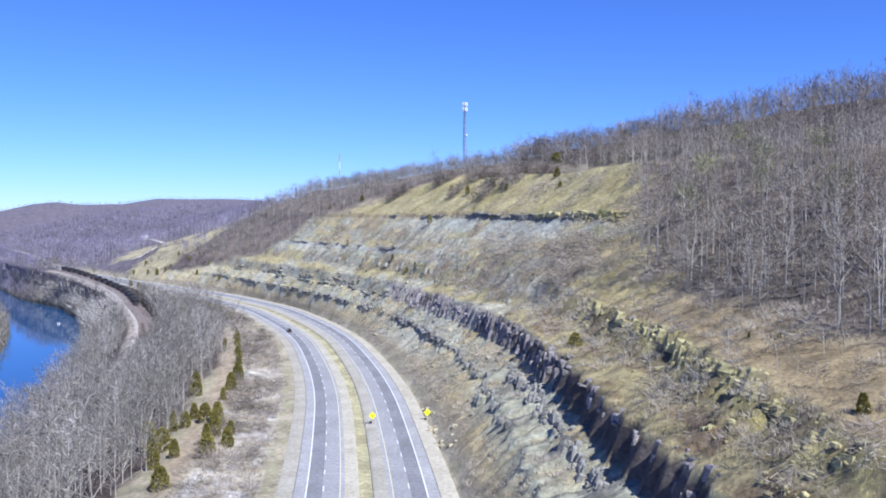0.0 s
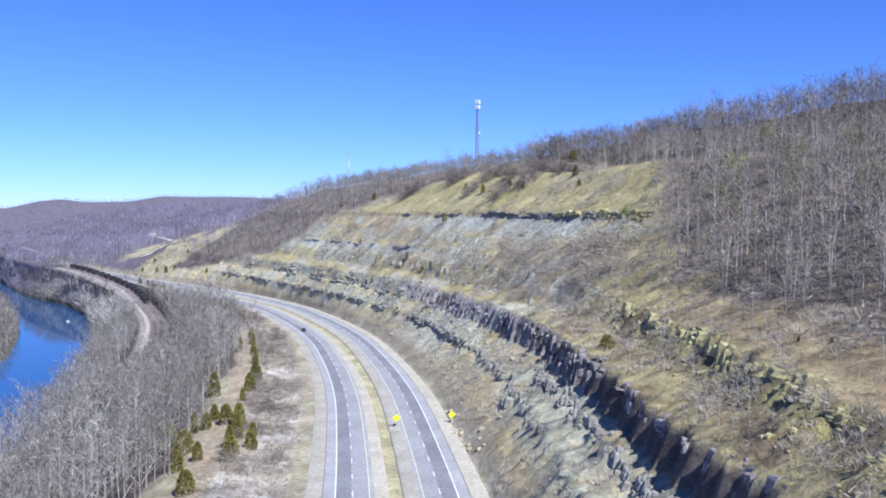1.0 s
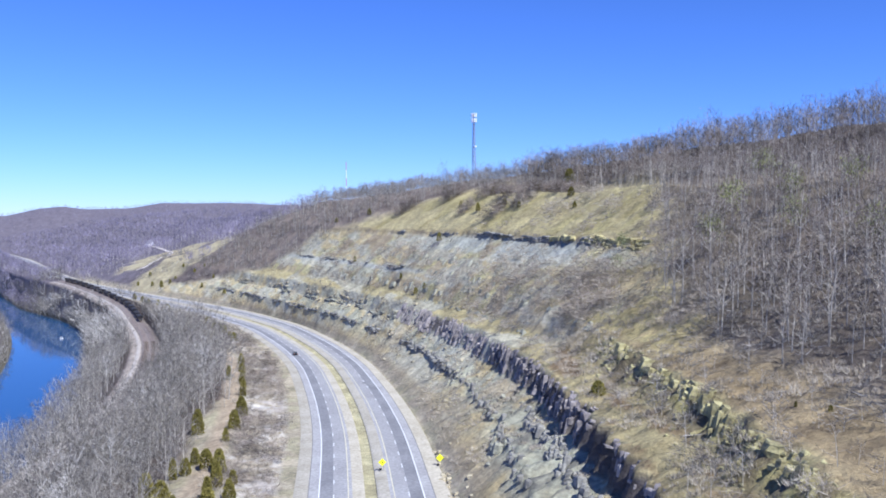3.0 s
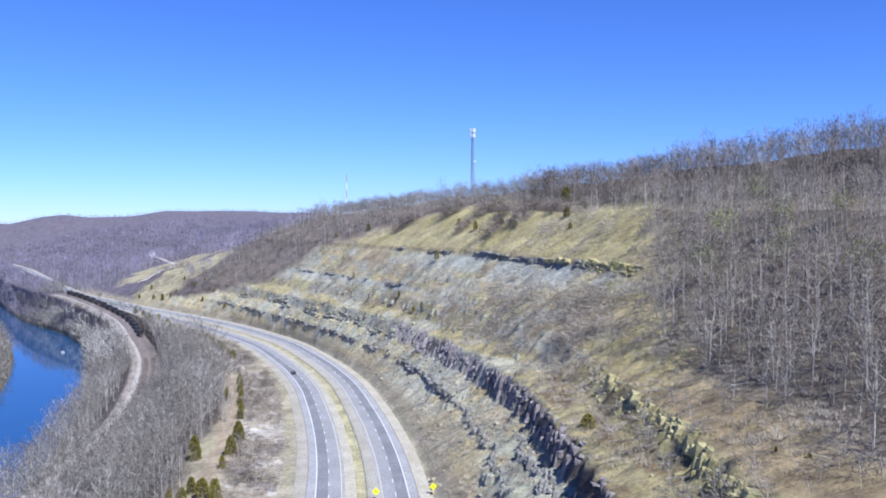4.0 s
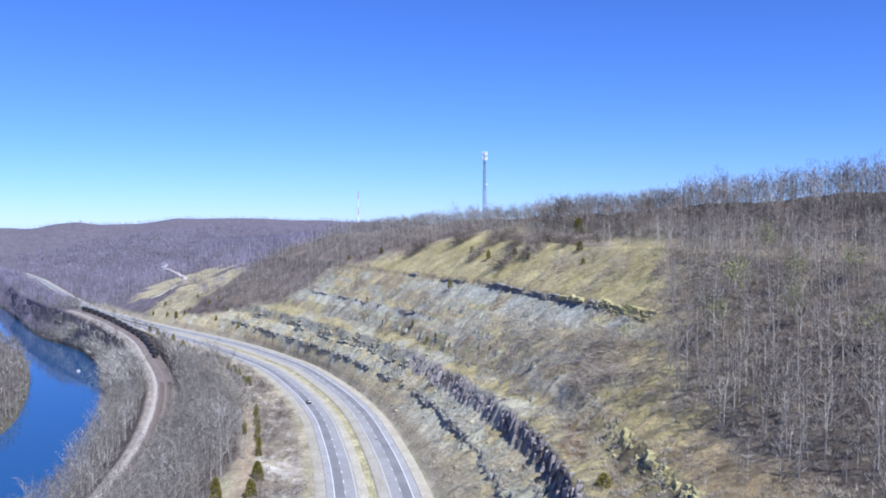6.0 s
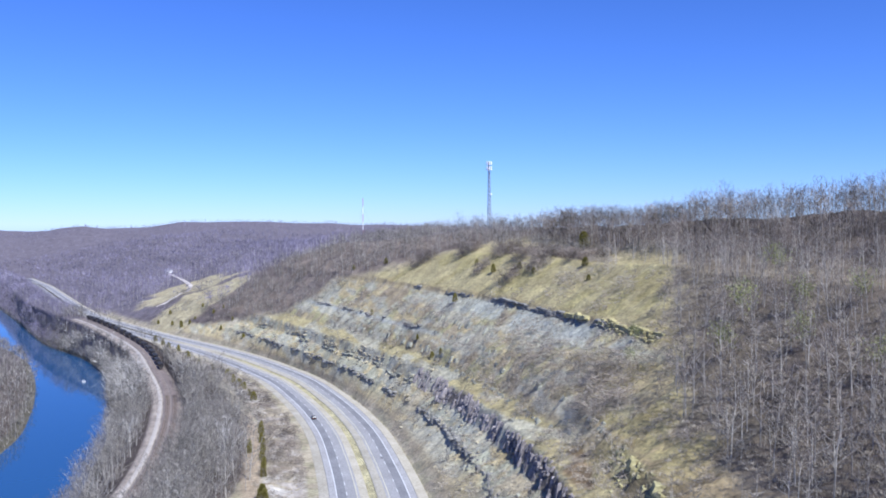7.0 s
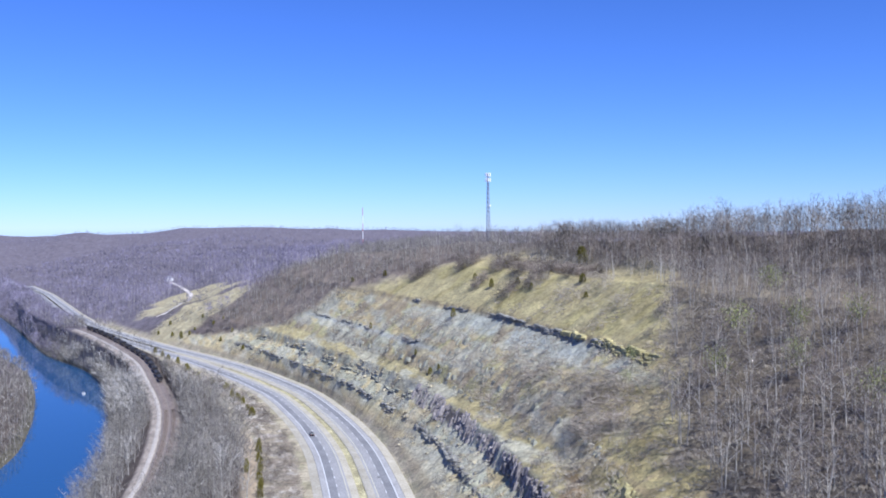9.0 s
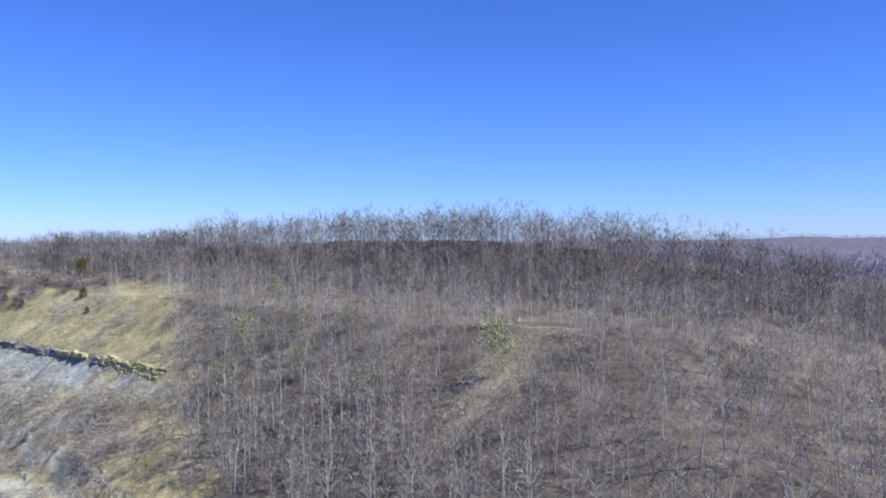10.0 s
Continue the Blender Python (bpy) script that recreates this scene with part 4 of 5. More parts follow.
def sow(name, kinds, x, y, lo, hi, mats, label, category, g, sink=0.3):
    """Many plants joined into one piece; kinds: lists of (vertices, triangles) per material."""
    z, _ = ground(x, y)
    pick = g.integers(0, len(kinds), len(x))
    scale, turn = g.uniform(lo, hi, len(x)), g.uniform(0, 2 * np.pi, len(x))
    tip = g.normal(0, 0.045, (len(x), 2))
    vs, fs, ms, n = [], [], [], 0
    for q, kind in enumerate(kinds):
        sel = np.where(pick == q)[0]
        if not len(sel):
            continue
        c_, s_ = np.cos(turn[sel])[:, None], np.sin(turn[sel])[:, None]
        for slot, (v, f) in enumerate(kind):
            k = scale[sel][:, None]
            px = (v[None, :, 0] * c_ - v[None, :, 1] * s_) * k + x[sel][:, None]
            py = (v[None, :, 0] * s_ + v[None, :, 1] * c_) * k + y[sel][:, None]
            pz = v[None, :, 2] * k + z[sel][:, None] - sink
            px = px + (pz - z[sel][:, None]) * tip[sel, :1]
            py = py + (pz - z[sel][:, None]) * tip[sel, 1:]
            vs.append(np.stack([px, py, pz], 2).reshape(-1, 3))
            fs.append((f[None] + (np.arange(len(sel)) * len(v))[:, None, None]).reshape(-1, 3) + n)
            ms.append(np.full(len(sel) * len(f), slot))
            n += len(sel) * len(v)
    ob = link_mesh(name, np.concatenate(vs), np.concatenate(fs), mats, slots=np.concatenate(ms))
    return tagged(ob, label, category, kind="stuff")


def scatter(x0, x1, y0, y1, step, keep, g):
    xs, ys = np.meshgrid(np.arange(x0, x1, step), np.arange(y0, y1, step))
    x = xs.ravel() + g.uniform(-0.48, 0.48, xs.size) * step
    y = ys.ravel() + g.uniform(-0.48, 0.48, xs.size) * step
    z, u = ground(x, y)
    m = keep(x, y, z, u) & (g.random(len(x)) < 1.25 - 0.75 * vnoise(x / (step * 2.3), y / (step * 2.3), 5))
    return x[m], y[m]


def wood_edge(x, y):
    """Where the eastern wood ends against the meadow and the cut."""
    x = x + 22 * (fbm(x / 14, y / 14, 91, 3) - 0.5)
    return np.minimum(290 + (x - 56) * 3.0, 236 + (x - 57) * 5.0)


def past_meadow(u, y, n):
    """Beyond the cut's far end, where the wood closes in again."""
    return (u > 24.5) & (y > cut_end(u) + 4 + 60 * (n - 0.5) + 70 * (lattice(np.floor(y * 3), np.floor(u * 97), 4) - 0.35))


def in_hill_wood(x, y, z, u):
    n = fbm(x / 22, y / 22, 101, 2)
    front = (u > 27.75 + 0.5 * (n - 0.5)) & (y < wood_edge(x, y)) & (y > 60)
    top = (u > 31.15 + 0.5 * (n - 0.5)) & (y >= wood_edge(x, y)) | past_meadow(u, y, n)
    for cx, cy, rx, ry in ((134, 188, 19, 10), (112, 178, 9, 6)):
        front &= ((x - cx) / rx) ** 2 + ((y - cy) / ry) ** 2 > 0.7 + 0.6 * n
    return front | top


def near_patch(x, y):
    return ((x > 56) & (x < 100) & (y > 128) & (y < 262)) | ((x < -60) & (x > -128) & (y > 165) & (y < 300))


g = np.random.default_rng(11)
NEAR = [bare_tree(100 + k, 15 + (k % 4) * 1.6, 13, 112, 0.09, 1.45, 0.3) for k in range(8)]
EDGE = [bare_tree(140 + k, 14.5 + 1.2 * k, 15, 170, 0.095, 1.6, 0.2) for k in range(5)]
FAR = [far_tree(180 + k, 15 + k % 3, 32, 0.36, 3.2) for k in range(6)]
REMOTE = [far_tree(200 + k, 14 + k % 3, 12, 1.1, 5.0) for k in range(6)]
BUSH = [[bush(230 + k)] for k in range(6)]
SAPLING = [bare_tree(240 + k, 4.5 + 0.6 * k, 8, 60, 0.06, 1.5, 0.12) for k in range(5)]
THICKET = [far_tree(330 + k, 4.2 + 0.5 * k, 76, 0.085, 1.8) for k in range(5)]

# the wood on the hill
x, y = scatter(-330, 420, 60, 760, 5.9, lambda x, y, z, u: in_hill_wood(x, y, z, u) & ~near_patch(x, y) & (u < 32.2), g)
near = (y < 430) & (x < 260)
top = near & (ground(x, y)[1] > 31.0)
near &= ~top
sow("hill_wood", NEAR, x[near], y[near], 0.5, 1.0, [BARK, TWIG], "leafless grey hardwood forest on a hillside", "forest", g)
sow("hill_wood", NEAR, x[top], y[top], 0.66, 0.86, [BARK, TWIG], "leafless grey hardwood forest below a hill's crest", "forest", g)
near |= top
sow("hill_wood", [far_tree(300 + k, 14, 76, 0.17, 3.0) for k in range(6)], x[~near], y[~near], 0.45, 1.0, [BARK, TWIG_PALE], "leafless hardwood forest along a hilltop", "forest", g)


x, y = scatter(40, 420, 90, 520, 3.6, lambda x, y, z, u: (u > 31.6) & (u < 32.06) & in_hill_wood(x, y, z, u), g)
sow("crest_wood", [far_tree(310 + k, 14.5, 84, 0.12, 3.2) for k in range(5)], x, y, 0.7, 1.1, [BARK, TWIG], "dense leafless trees along a hill's crest", "forest", g)


# the wood between river, railway and road
def in_river_wood(x, y, z, u):
    n = fbm(x / 16, y / 16, 111, 2)
    return ((u > 6.9) & (u < 8.75) | (u > 12.12) & (u < np.where(y < 315, 13.35, 13.85) + 0.5 * (n - 0.5)) | (u > 8.7) & (u < 12.2) & (y > 845)) & (z > -28.4) & (y < 880)


x, y = scatter(-420, -50, 90, 880, 5.3, lambda x, y, z, u: in_river_wood(x, y, z, u) & ~near_patch(x, y), g)
near = y < 520
sow("riverside_wood", EDGE + NEAR[:3], x[near], y[near], 0.55, 1.3, [BARK, TWIG_PALE], "pale leafless trees between river and railway", "forest", g)
sow("riverside_wood", FAR, x[~near], y[~near], 0.7, 1.0, [BARK, TWIG_PALE], "pale leafless trees between river and railway", "forest", g)
x, y = scatter(-150, -90, 120, 400, 6.0, lambda x, y, z, u: (u > 12.15) & (u < 12.8), g)
sow("railside_trees", EDGE, x, y, 0.95, 1.3, [BARK, TWIG_PALE], "tall pale leafless trees beside the railway", "forest", g)
BANKSIDE = [far_tree(320 + k, 13 + k % 3, 75, 0.2, 3.6) for k in range(5)]
x, y = scatter(-460, -160, 505, 900, 4.4, lambda x, y, z, u: ((u > 7.0) & (u < 8.9) | (u > 12.1) & (u < 13.7) & (y < 640)) & (z > -28.3), g)
xx, yy = scatter(-480, -230, 640, 900, 5.0, lambda x, y, z, u: (u > 7.0) & (u < 8.95) & (z > -28.3), g)
x, y = np.r_[x, xx], np.r_[y, yy]
sow("bankside_trees", BANKSIDE, x, y, 0.6, 1.1, [BARK, TWIG_PALE], "pale leafless trees on a steep river bank", "forest", g)
x, y = scatter(-1000, -380, 860, 1560, 6.5, lambda x, y, z, u: ((u > 7.0) & (u < 15.2) | (u > 2.9) & (u < 3.95)) & (z > -28.3), g)
xx, yy = scatter(-1000, -380, 860, 1500, 3.6, lambda x, y, z, u: (u > 7.0) & (u < 9.1) & (z > -28.3), g)
x, y = np.r_[x, xx], np.r_[y, yy]
x2, y2 = scatter(-460, -190, 560, 850, 5.5, lambda x, y, z, u: (u > 7.2) & (u < 8.93) & (z > -27.5), g)
sow("bankside_trees", BANKSIDE, x2, y2, 0.85, 1.25, [WHITE_BARK, WHITE_TWIG], "whitish leafless trees between a river bank and the railway", "forest", g)
sow("bankside_trees", FAR, x, y, 0.55, 0.95, [BARK, TWIG_HAZE], "leafless trees on far river banks", "forest", g)
x, y = scatter(-800, -180, 330, 900, 6.2, lambda x, y, z, u: (u > 1.9) & (u < 3.95) & (x > -0.56 * y - 60), g)
sow("west_bank_wood", EDGE, x[y < 430], y[y < 430], 0.7, 1.0, [BARK, TWIG_PALE], "leafless trees along the far river bank", "forest", g)
sow("west_bank_wood", FAR, x[y >= 430], y[y >= 430], 0.6, 0.9, [BARK, TWIG_PALE], "leafless trees along the far river bank", "forest", g)


# woods up the valley and on the ridges
def in_valley_wood(x, y, z, u):
    r = np.hypot(x, y)
    n = fbm(x / 45, y / 45, 121, 2)
    open_ = (u > np.where(y > 880, 16.1, 13.6)) & (u < np.where(y > 880, 20.0, 22.3)) | (u > 3.8) & (u < 7.3)
    cut = (u > 21) & (u < 33) & ~(past_meadow(u, y, n) & (y > 755)) & (y < 900)
    for cx, cy, rx, ry in ((-330, 1010, 36, 60), (-300, 930, 52, 50), (-258, 820, 40, 50)):
        cut |= ((x - cx) / rx) ** 2 + ((y - cy) / ry) ** 2 < 0.7 + 0.6 * n
    az = np.degrees(np.arctan2(x, y))
    return ~(open_ & (r < 1950)) & ~cut & (az > -36) & (az < 64)


x, y = scatter(-1150, 1100, 640, 1500, 10.5, lambda x, y, z, u: in_valley_wood(x, y, z, u) & (np.hypot(x, y) < 1400) & ((y > 860) | (u > 22.3)) & ((u < 33) | (y > 900)) & ((y > 755) | (u > 33)), g)
sow("valley_wood", FAR, x, y, 0.7, 1.05, [BARK, TWIG_HAZE], "leafless forest on valley slopes, tinted purple-grey by distance haze", "forest", g)
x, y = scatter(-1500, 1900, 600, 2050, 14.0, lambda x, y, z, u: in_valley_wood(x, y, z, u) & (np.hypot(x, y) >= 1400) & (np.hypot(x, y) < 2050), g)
sow("valley_wood", [far_tree(190 + k, 15 + k % 3, 15, 0.85, 4.2) for k in range(6)], x, y, 0.75, 1.1, [BARK, TWIG_HAZE], "leafless forest up the valley, tinted purple-grey by distance haze", "forest", g)
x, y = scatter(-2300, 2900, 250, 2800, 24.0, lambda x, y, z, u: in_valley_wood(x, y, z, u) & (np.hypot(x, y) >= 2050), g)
sow("ridge_wood", REMOTE, x, y, 0.4, 0.65, [BARK, TWIG_HAZE], "distant leafless forest on rolling ridges", "forest", g)
x, y = scatter(250, 1100, -100, 700, 21.0, lambda x, y, z, u: (u >= 32.6) & (np.hypot(x, y) < 1400), g)
sow("back_wood", FAR, x, y, 0.8, 1.1, [BARK, TWIG_HAZE], "leafless forest behind the hill", "forest", g)


# scrub on the cut and beside the road
def scrub_place(x, y, z, u):
    n, n2 = fbm(x / 11, y / 11, 131, 3), fbm(x / 34, y / 34, 141, 2)
    cut = (u > 21.15) & (u < 30.9) & (n * 0.6 + n2 * 0.4 > np.where((y < 260) & (u < 24), 0.55, 0.46)) & ~((u > 23.9) & (u < 25.1)) & (y < wood_edge(x, y) + 420)
    cut &= ~((u > 30) & (n < 0.56)) & ~((u > 27) & (u < 28) & (y < 260) & (n < 0.58))
    side = (u > 13.9) & (u < 15.0) & (n > 0.42) & (y < 700)
    return (cut | side) & (y < 760)


x, y = scatter(-330, 110, 95, 760, 1.9, scrub_place, g)
sow("scrub", BUSH, x, y, 0.35, 1.05, [SCRUB], "dry grey-brown scrub on rock benches and verges", "scrub", g, 0.1)
x, y = scatter(-330, 110, 110, 760, 5.5, lambda x, y, z, u: (u > 21.3) & (u < 29.2) & (fbm(x / 20, y / 20, 151, 2) > np.where((y < 260) & (u < 24), 0.62, 0.48)) & ~((u > 23.8) & (u < 25.3)) & (y < 720), g)
sow("sapling_thicket", SAPLING + THICKET, x, y, 0.5, 1.2, [BARK, TWIG_PALE], "thin leafless saplings on the rock benches", "saplings", g, 0.1)
x, y = scatter(-90, 70, 255, 600, 3.2, lambda x, y, z, u: (u > 25.6) & (u < 28.7) & (fbm(x / 13, y / 13, 173, 3) > 0.52) & (y > 300 - (u - 25.6) * 10), g)
sow("slope_brush", THICKET, x, y, 0.4, 0.95, [BARK, BRUSH], "grey-brown leafless brush between shale streaks", "brush", g, 0.1)
x, y = scatter(34, 84, 205, 345, 2.8, lambda x, y, z, u: (u > 27.3) & (np.abs(y - wood_edge(x, y) - 12) < 26) & (fbm(x / 8, y / 8, 175, 2) > 0.44), g)
sow("wood_fringe", THICKET, x, y, 0.4, 0.85, [BARK, BRUSH], "low leafless growth along the wood's edge", "brush", g, 0.1)
x, y = scatter(30, 62, 262, 330, 2.6, lambda x, y, z, u: ((x - 45) / 11) ** 2 + ((y - 290) / 24) ** 2 < 0.15 + fbm(x / 7, y / 7, 176, 2), g)
sow("hollow_thicket", THICKET, x, y, 0.6, 1.5, [BARK, BRUSH], "brown leafless thicket in a hollow of the slope", "brush", g, 0.1)
x, y = scatter(-60, 80, 300, 600, 3.4, lambda x, y, z, u: ((u > 27.95) & (u < 28.6) | (u > 30.4) & (u < 31.3) & (y < 560) & (x < 66)) & (y < wood_edge(x, y) + 330) & (fbm(x / 17, y / 17, 171, 2) > 0.44), g)
sow("brush", THICKET, x, y, 0.5, 1.1, [BARK, SCRUB], "brown leafless brush on the upper slope", "brush", g, 0.1)
x, y = scatter(20, 90, 85, 262, 3.4, lambda x, y, z, u: (u > 25.4) & (u < 26.9) & (fbm(x / 15, y / 15, 181, 2) > 0.47 + 0.1 * (y > 140)), g)
sow("bench_trees", SAPLING[:2] + THICKET, x, y, 0.4, 0.95, [BARK, BRUSH], "small pale leafless trees below a mossy bluff", "saplings", g, 0.1)
CLUMPS = ((39, 446, 9), (48, 447, 9), (56, 430, 8), (33, 474, 9), (21, 454, 6), (8, 494, 6), (22, 501, 10), (62, 436, 9), (0, 540, 9), (-30, 575, 9))
x, y = scatter(-110, 90, 330, 640, 2.1, lambda x, y, z, u: np.max([1 - ((x - cx) ** 2 + (y - cy) ** 2) / r ** 2 for cx, cy, r in CLUMPS], axis=0) + fbm(x / 6, y / 6, 191, 2) > 0.6, g)
sow("meadow_thicket", THICKET, x, y, 0.7, 1.5, [BARK, TWIG], "dark leafless thicket at a meadow's upper edge", "brush", g, 0.1)
x, y = scatter(-300, -120, 640, 930, 4.6, lambda x, y, z, u: (u > 21.2) & (u < 26.5) & (fbm(x / 18, y / 18, 193, 2) > 0.47), g)
sow("roadside_brush", THICKET, x, y, 0.5, 1.1, [BARK, TWIG_PALE], "grey leafless brush on an open grassy slope", "brush", g, 0.1)
x, y = scatter(-190, -40, 120, 640, 2.4, lambda x, y, z, u: (u > 14.1) & (u < 15.1) & (fbm(x / 9, y / 9, 161, 2) > 0.44), g)
sow("verge_saplings", SAPLING[:2] + THICKET, x, y, 0.35, 1.0, [BARK, TWIG], "thin leafless saplings on a pale gravel bank", "saplings", g, 0.1)


def mesh_only(name, v, f, mat):
    ob = link_mesh(name, v, f, mat)
    me = ob.data
    bpy.data.objects.remove(ob)
    return me


def tree_thing(name, trunk_me, crown_me, x, y, s, turn, label, category, group="", sink=0.3):
    root = new(name)
    root.matrix_basis = pose(x, y, at_z(x, y) - sink, 0, 0, turn) @ Matrix.Diagonal((s, s, s, 1))
    for nm, me in (("trunk", trunk_me), ("crown", crown_me)):
        ob = new(nm, me)
        ob.parent = root
    return tagged(root, label, category, group)


near_meshes = [(mesh_only("trunk", *t, BARK), mesh_only("crown", *c_, TWIG if k < 8 else TWIG_PALE)) for k, (t, c_) in enumerate(NEAR + EDGE)]
x, y = scatter(50, 110, 120, 270, 5.6, lambda x, y, z, u: in_hill_wood(x, y, z, u) & near_patch(x, y), g)
for px, py in zip(x, y):
    t, c_ = near_meshes[int(g.integers(8))]
    tree_thing("bare_tree", t, c_, px, py, g.uniform(0.72, 1.08), g.uniform(0, 360), "tall leafless hardwood tree with a pale trunk", "tree", "trees of the hill wood")
x, y = scatter(-130, -58, 165, 300, 5.2, lambda x, y, z, u: in_river_wood(x, y, z, u) & near_patch(x, y), g)
for px, py in zip(x, y):
    t, c_ = near_meshes[8 + int(g.integers(5))]
    tree_thing("bare_tree", t, c_, px, py, g.uniform(0.6, 1.1), g.uniform(0, 360), "pale leafless tree in a riverside thicket", "tree", "trees of the riverside wood")

# budding trees and lone ones
LEAFY = []
for k in range(3):
    t, c_ = bare_tree(400 + k, 13, 14, 60, 0.06, 1.2)
    gg = np.random.default_rng(420 + k)
    n = 600
    a = np.stack([gg.normal(0, 2.2, n), gg.normal(0, 2.2, n), 9.0 + gg.normal(0, 2.3, n)], 1)
    leaves = slivers(a, gg.normal(0, 0.34, (n, 3)), 0.4 * gg.uniform(0.6, 1.4, n), gg)
    LEAFY.append((mesh_only("trunk", *t, BARK), mesh_only("crown", *c_, TWIG), mesh_only("leaves", *leaves, GREEN)))
for k, (px, py, s) in enumerate(((120, 184, 1.15), (96, 208, 0.9), (86, 279, 1.0), (74, 258, 0.85), (98, 262, 0.9), (104, 300, 0.9), (90, 240, 0.8), (57.7, 307, 0.5), (54, 297, 0.5), (110, 250, 0.8))):
    tm, cm, lm = LEAFY[k % 3]
    root = tree_thing("budding_tree", tm, cm, px, py, s, k * 77.0, "tree with fresh yellow-green buds among bare trees", "tree", "budding trees")
    ob = new("leaves", lm)
    ob.parent = root

for k, (px, py) in enumerate(((24, 557), (39, 523), (45, 508), (50, 499), (54, 489), (63, 472), (66, 465), (77, 444), (85, 428), (7, 590), (-6, 612))):
    t, c_ = near_meshes[k % 8]
    tree_thing("bare_tree", t, c_, px, py, 0.8 + 0.06 * (k % 4), 50.0 * k, "tall leafless tree standing out on the hilltop", "tree", "tall trees on the hilltop")

# white-barked trees by the river
SYCAMORE = [bare_tree(350 + k, 17.5 + k, 17, 130, 0.12, 1.7, 0.18) for k in range(3)]
SYCAMORE = [(mesh_only("trunk", *t, WHITE_BARK), mesh_only("crown", *c_, WHITE_TWIG)) for t, c_ in SYCAMORE]
gs = np.random.default_rng(77)
x, y = scatter(-330, -60, 180, 700, 15.0, lambda x, y, z, u: (u > 7.1) & (u < 8.7) & (z > -28) | (u > 12.3) & (u < 13.2) & (y < 600), gs)
for k in np.where(gs.random(len(x)) < 0.5)[0]:
    tree_thing("sycamore", *SYCAMORE[int(gs.integers(3))], float(x[k]), float(y[k]), gs.uniform(0.85, 1.15), gs.uniform(0, 360), "tall leafless tree with white bark by the river", "tree", "white-barked trees by the river")

# cedars
CEDARS = []
for k in range(5):
    gg = np.random.default_rng(450 + k)
    n, h, wd = 1300, 5.4, (1.95, 1.65, 1.5, 2.1, 1.2)[k]
    f = gg.uniform(0.02, 1, n) ** 0.8
    ang = gg.uniform(0, 2 * np.pi, n)
    rad = wd * np.sqrt(np.clip(1 - (f * 1.12 - 0.30) ** 2 / 0.70, 0.01, 1)) * (1 - 0.25 * f) * gg.uniform(0.75, 1.0, n) * (1 + 0.1 * np.sin(ang * 3 + k) + 0.08 * np.sin(f * 17 + ang * 2))
    a = np.stack([np.cos(ang) * rad, np.sin(ang) * rad, f * h], 1)
    d = np.stack([np.cos(ang) * 0.16, np.sin(ang) * 0.16, np.full(n, 0.34)], 1) + gg.normal(0, 0.1, (n, 3))
    crown = slivers(a, d, 0.4 * gg.uniform(0.6, 1.4, n), gg)
    CEDARS.append((mesh_only("trunk", *tubes([[0, 0, -0.3]], [[0, 0, h * 0.7]], [0.14], [0.04], 6), BARK), mesh_only("crown", *crown, CEDAR)))


def cedar(k, x, y, s, tall=1.0, label="olive-green cedar on a dry grassy bench", group="cedars on the bench"):
    root = tree_thing("cedar", *CEDARS[k % 5], x, y, s, 63.0 * k, label, "cedar", group, 0.1)
    root.scale.z = s * tall


for k, (px, py, s) in enumerate(((-68, 241, 1.05), (-63, 236, 1.15), (-61, 225.5, 1.05), (-58.5, 209, 1.0), (-60, 214, 1.05), (-55.5, 217, 0.85), (-57.8, 229.5, 0.7), (-69.7, 268, 0.7), (-71, 283, 0.95), (-72, 300, 1.1), (-74, 305, 1.0), (-83, 284, 1.25), (-73, 247.5, 0.9), (-73, 239, 0.8), (-75.5, 236, 0.9), (-72, 216, 1.2), (-76.5, 219, 1.3), (-69, 200, 1.1), (-61, 181, 1.0), (-95, 369, 1.0), (-66, 207, 0.7))):
    cedar(k, px, py, s, 0.95 + 0.12 * (k % 3))
for k in range(15):
    f = k / 14
    cedar(4, -80 - 20 * f + g.uniform(-0.5, 0.5), 333 + 78 * f, 0.75 + 0.2 * g.random(), 0.8, "slim cedar in a tight roadside row", "cedar row")
for k, (px, py) in enumerate(((-120, 476), (-126, 490), (-133, 506), (-139, 516), (-146, 530), (-155, 549), (-171, 571), (-187, 592), (-207, 628), (-225, 661), (-240, 682), (-250, 697), (-264, 718))):
    cedar(k, px, py, 0.8 + 0.35 * g.random(), 0.9, "dark cedar between railway and road", "cedars above the railway")
for k, (px, py, s) in enumerate(((-58, 611, 0.8), (-7.4, 478, 0.9), (13.7, 477, 0.9), (55, 411, 0.8), (23, 497, 0.8), (27, 457, 0.7), (33, 438, 0.6), (-61.7, 551, 0.7), (-19, 443.5, 0.6), (-14.4, 436, 0.6), (54, 393, 0.5), (52.5, 105.5, 0.5), (55.2, 152.7, 0.18), (58.6, 147.5, 0.2), (-28, 470, 0.6), (5, 505, 0.7), (20, 520, 0.8), (35, 480, 0.8), (45, 455, 0.7), (30, 500, 0.6), (-85, 640, 0.7))):
    cedar(k, px, py, s, 1.0, "lone dark cedar on a dry hillside", "cedars on the hill")
for k, (px, py) in enumerate(((-284, 812), (-223, 749), (-271, 780), (-244, 762), (-207, 715), (-257, 764), (-248, 759), (-242, 779), (-259, 769), (-198, 718), (-179, 680), (-293, 805), (-213, 744))):
    cedar(k, px, py, 0.5 + 0.3 * g.random(), 1.0, "small dark cedar on a far grassy slope", "cedars on the far slope")
cedar(0, 62, 466, 1.7, 1.0, "large dark green cedar on the hilltop", "cedars on the hill")
cedar(3, 33.5, 214, 0.9, 0.7, "green cedar leaning over the cliff edge", "cedars on the hill")

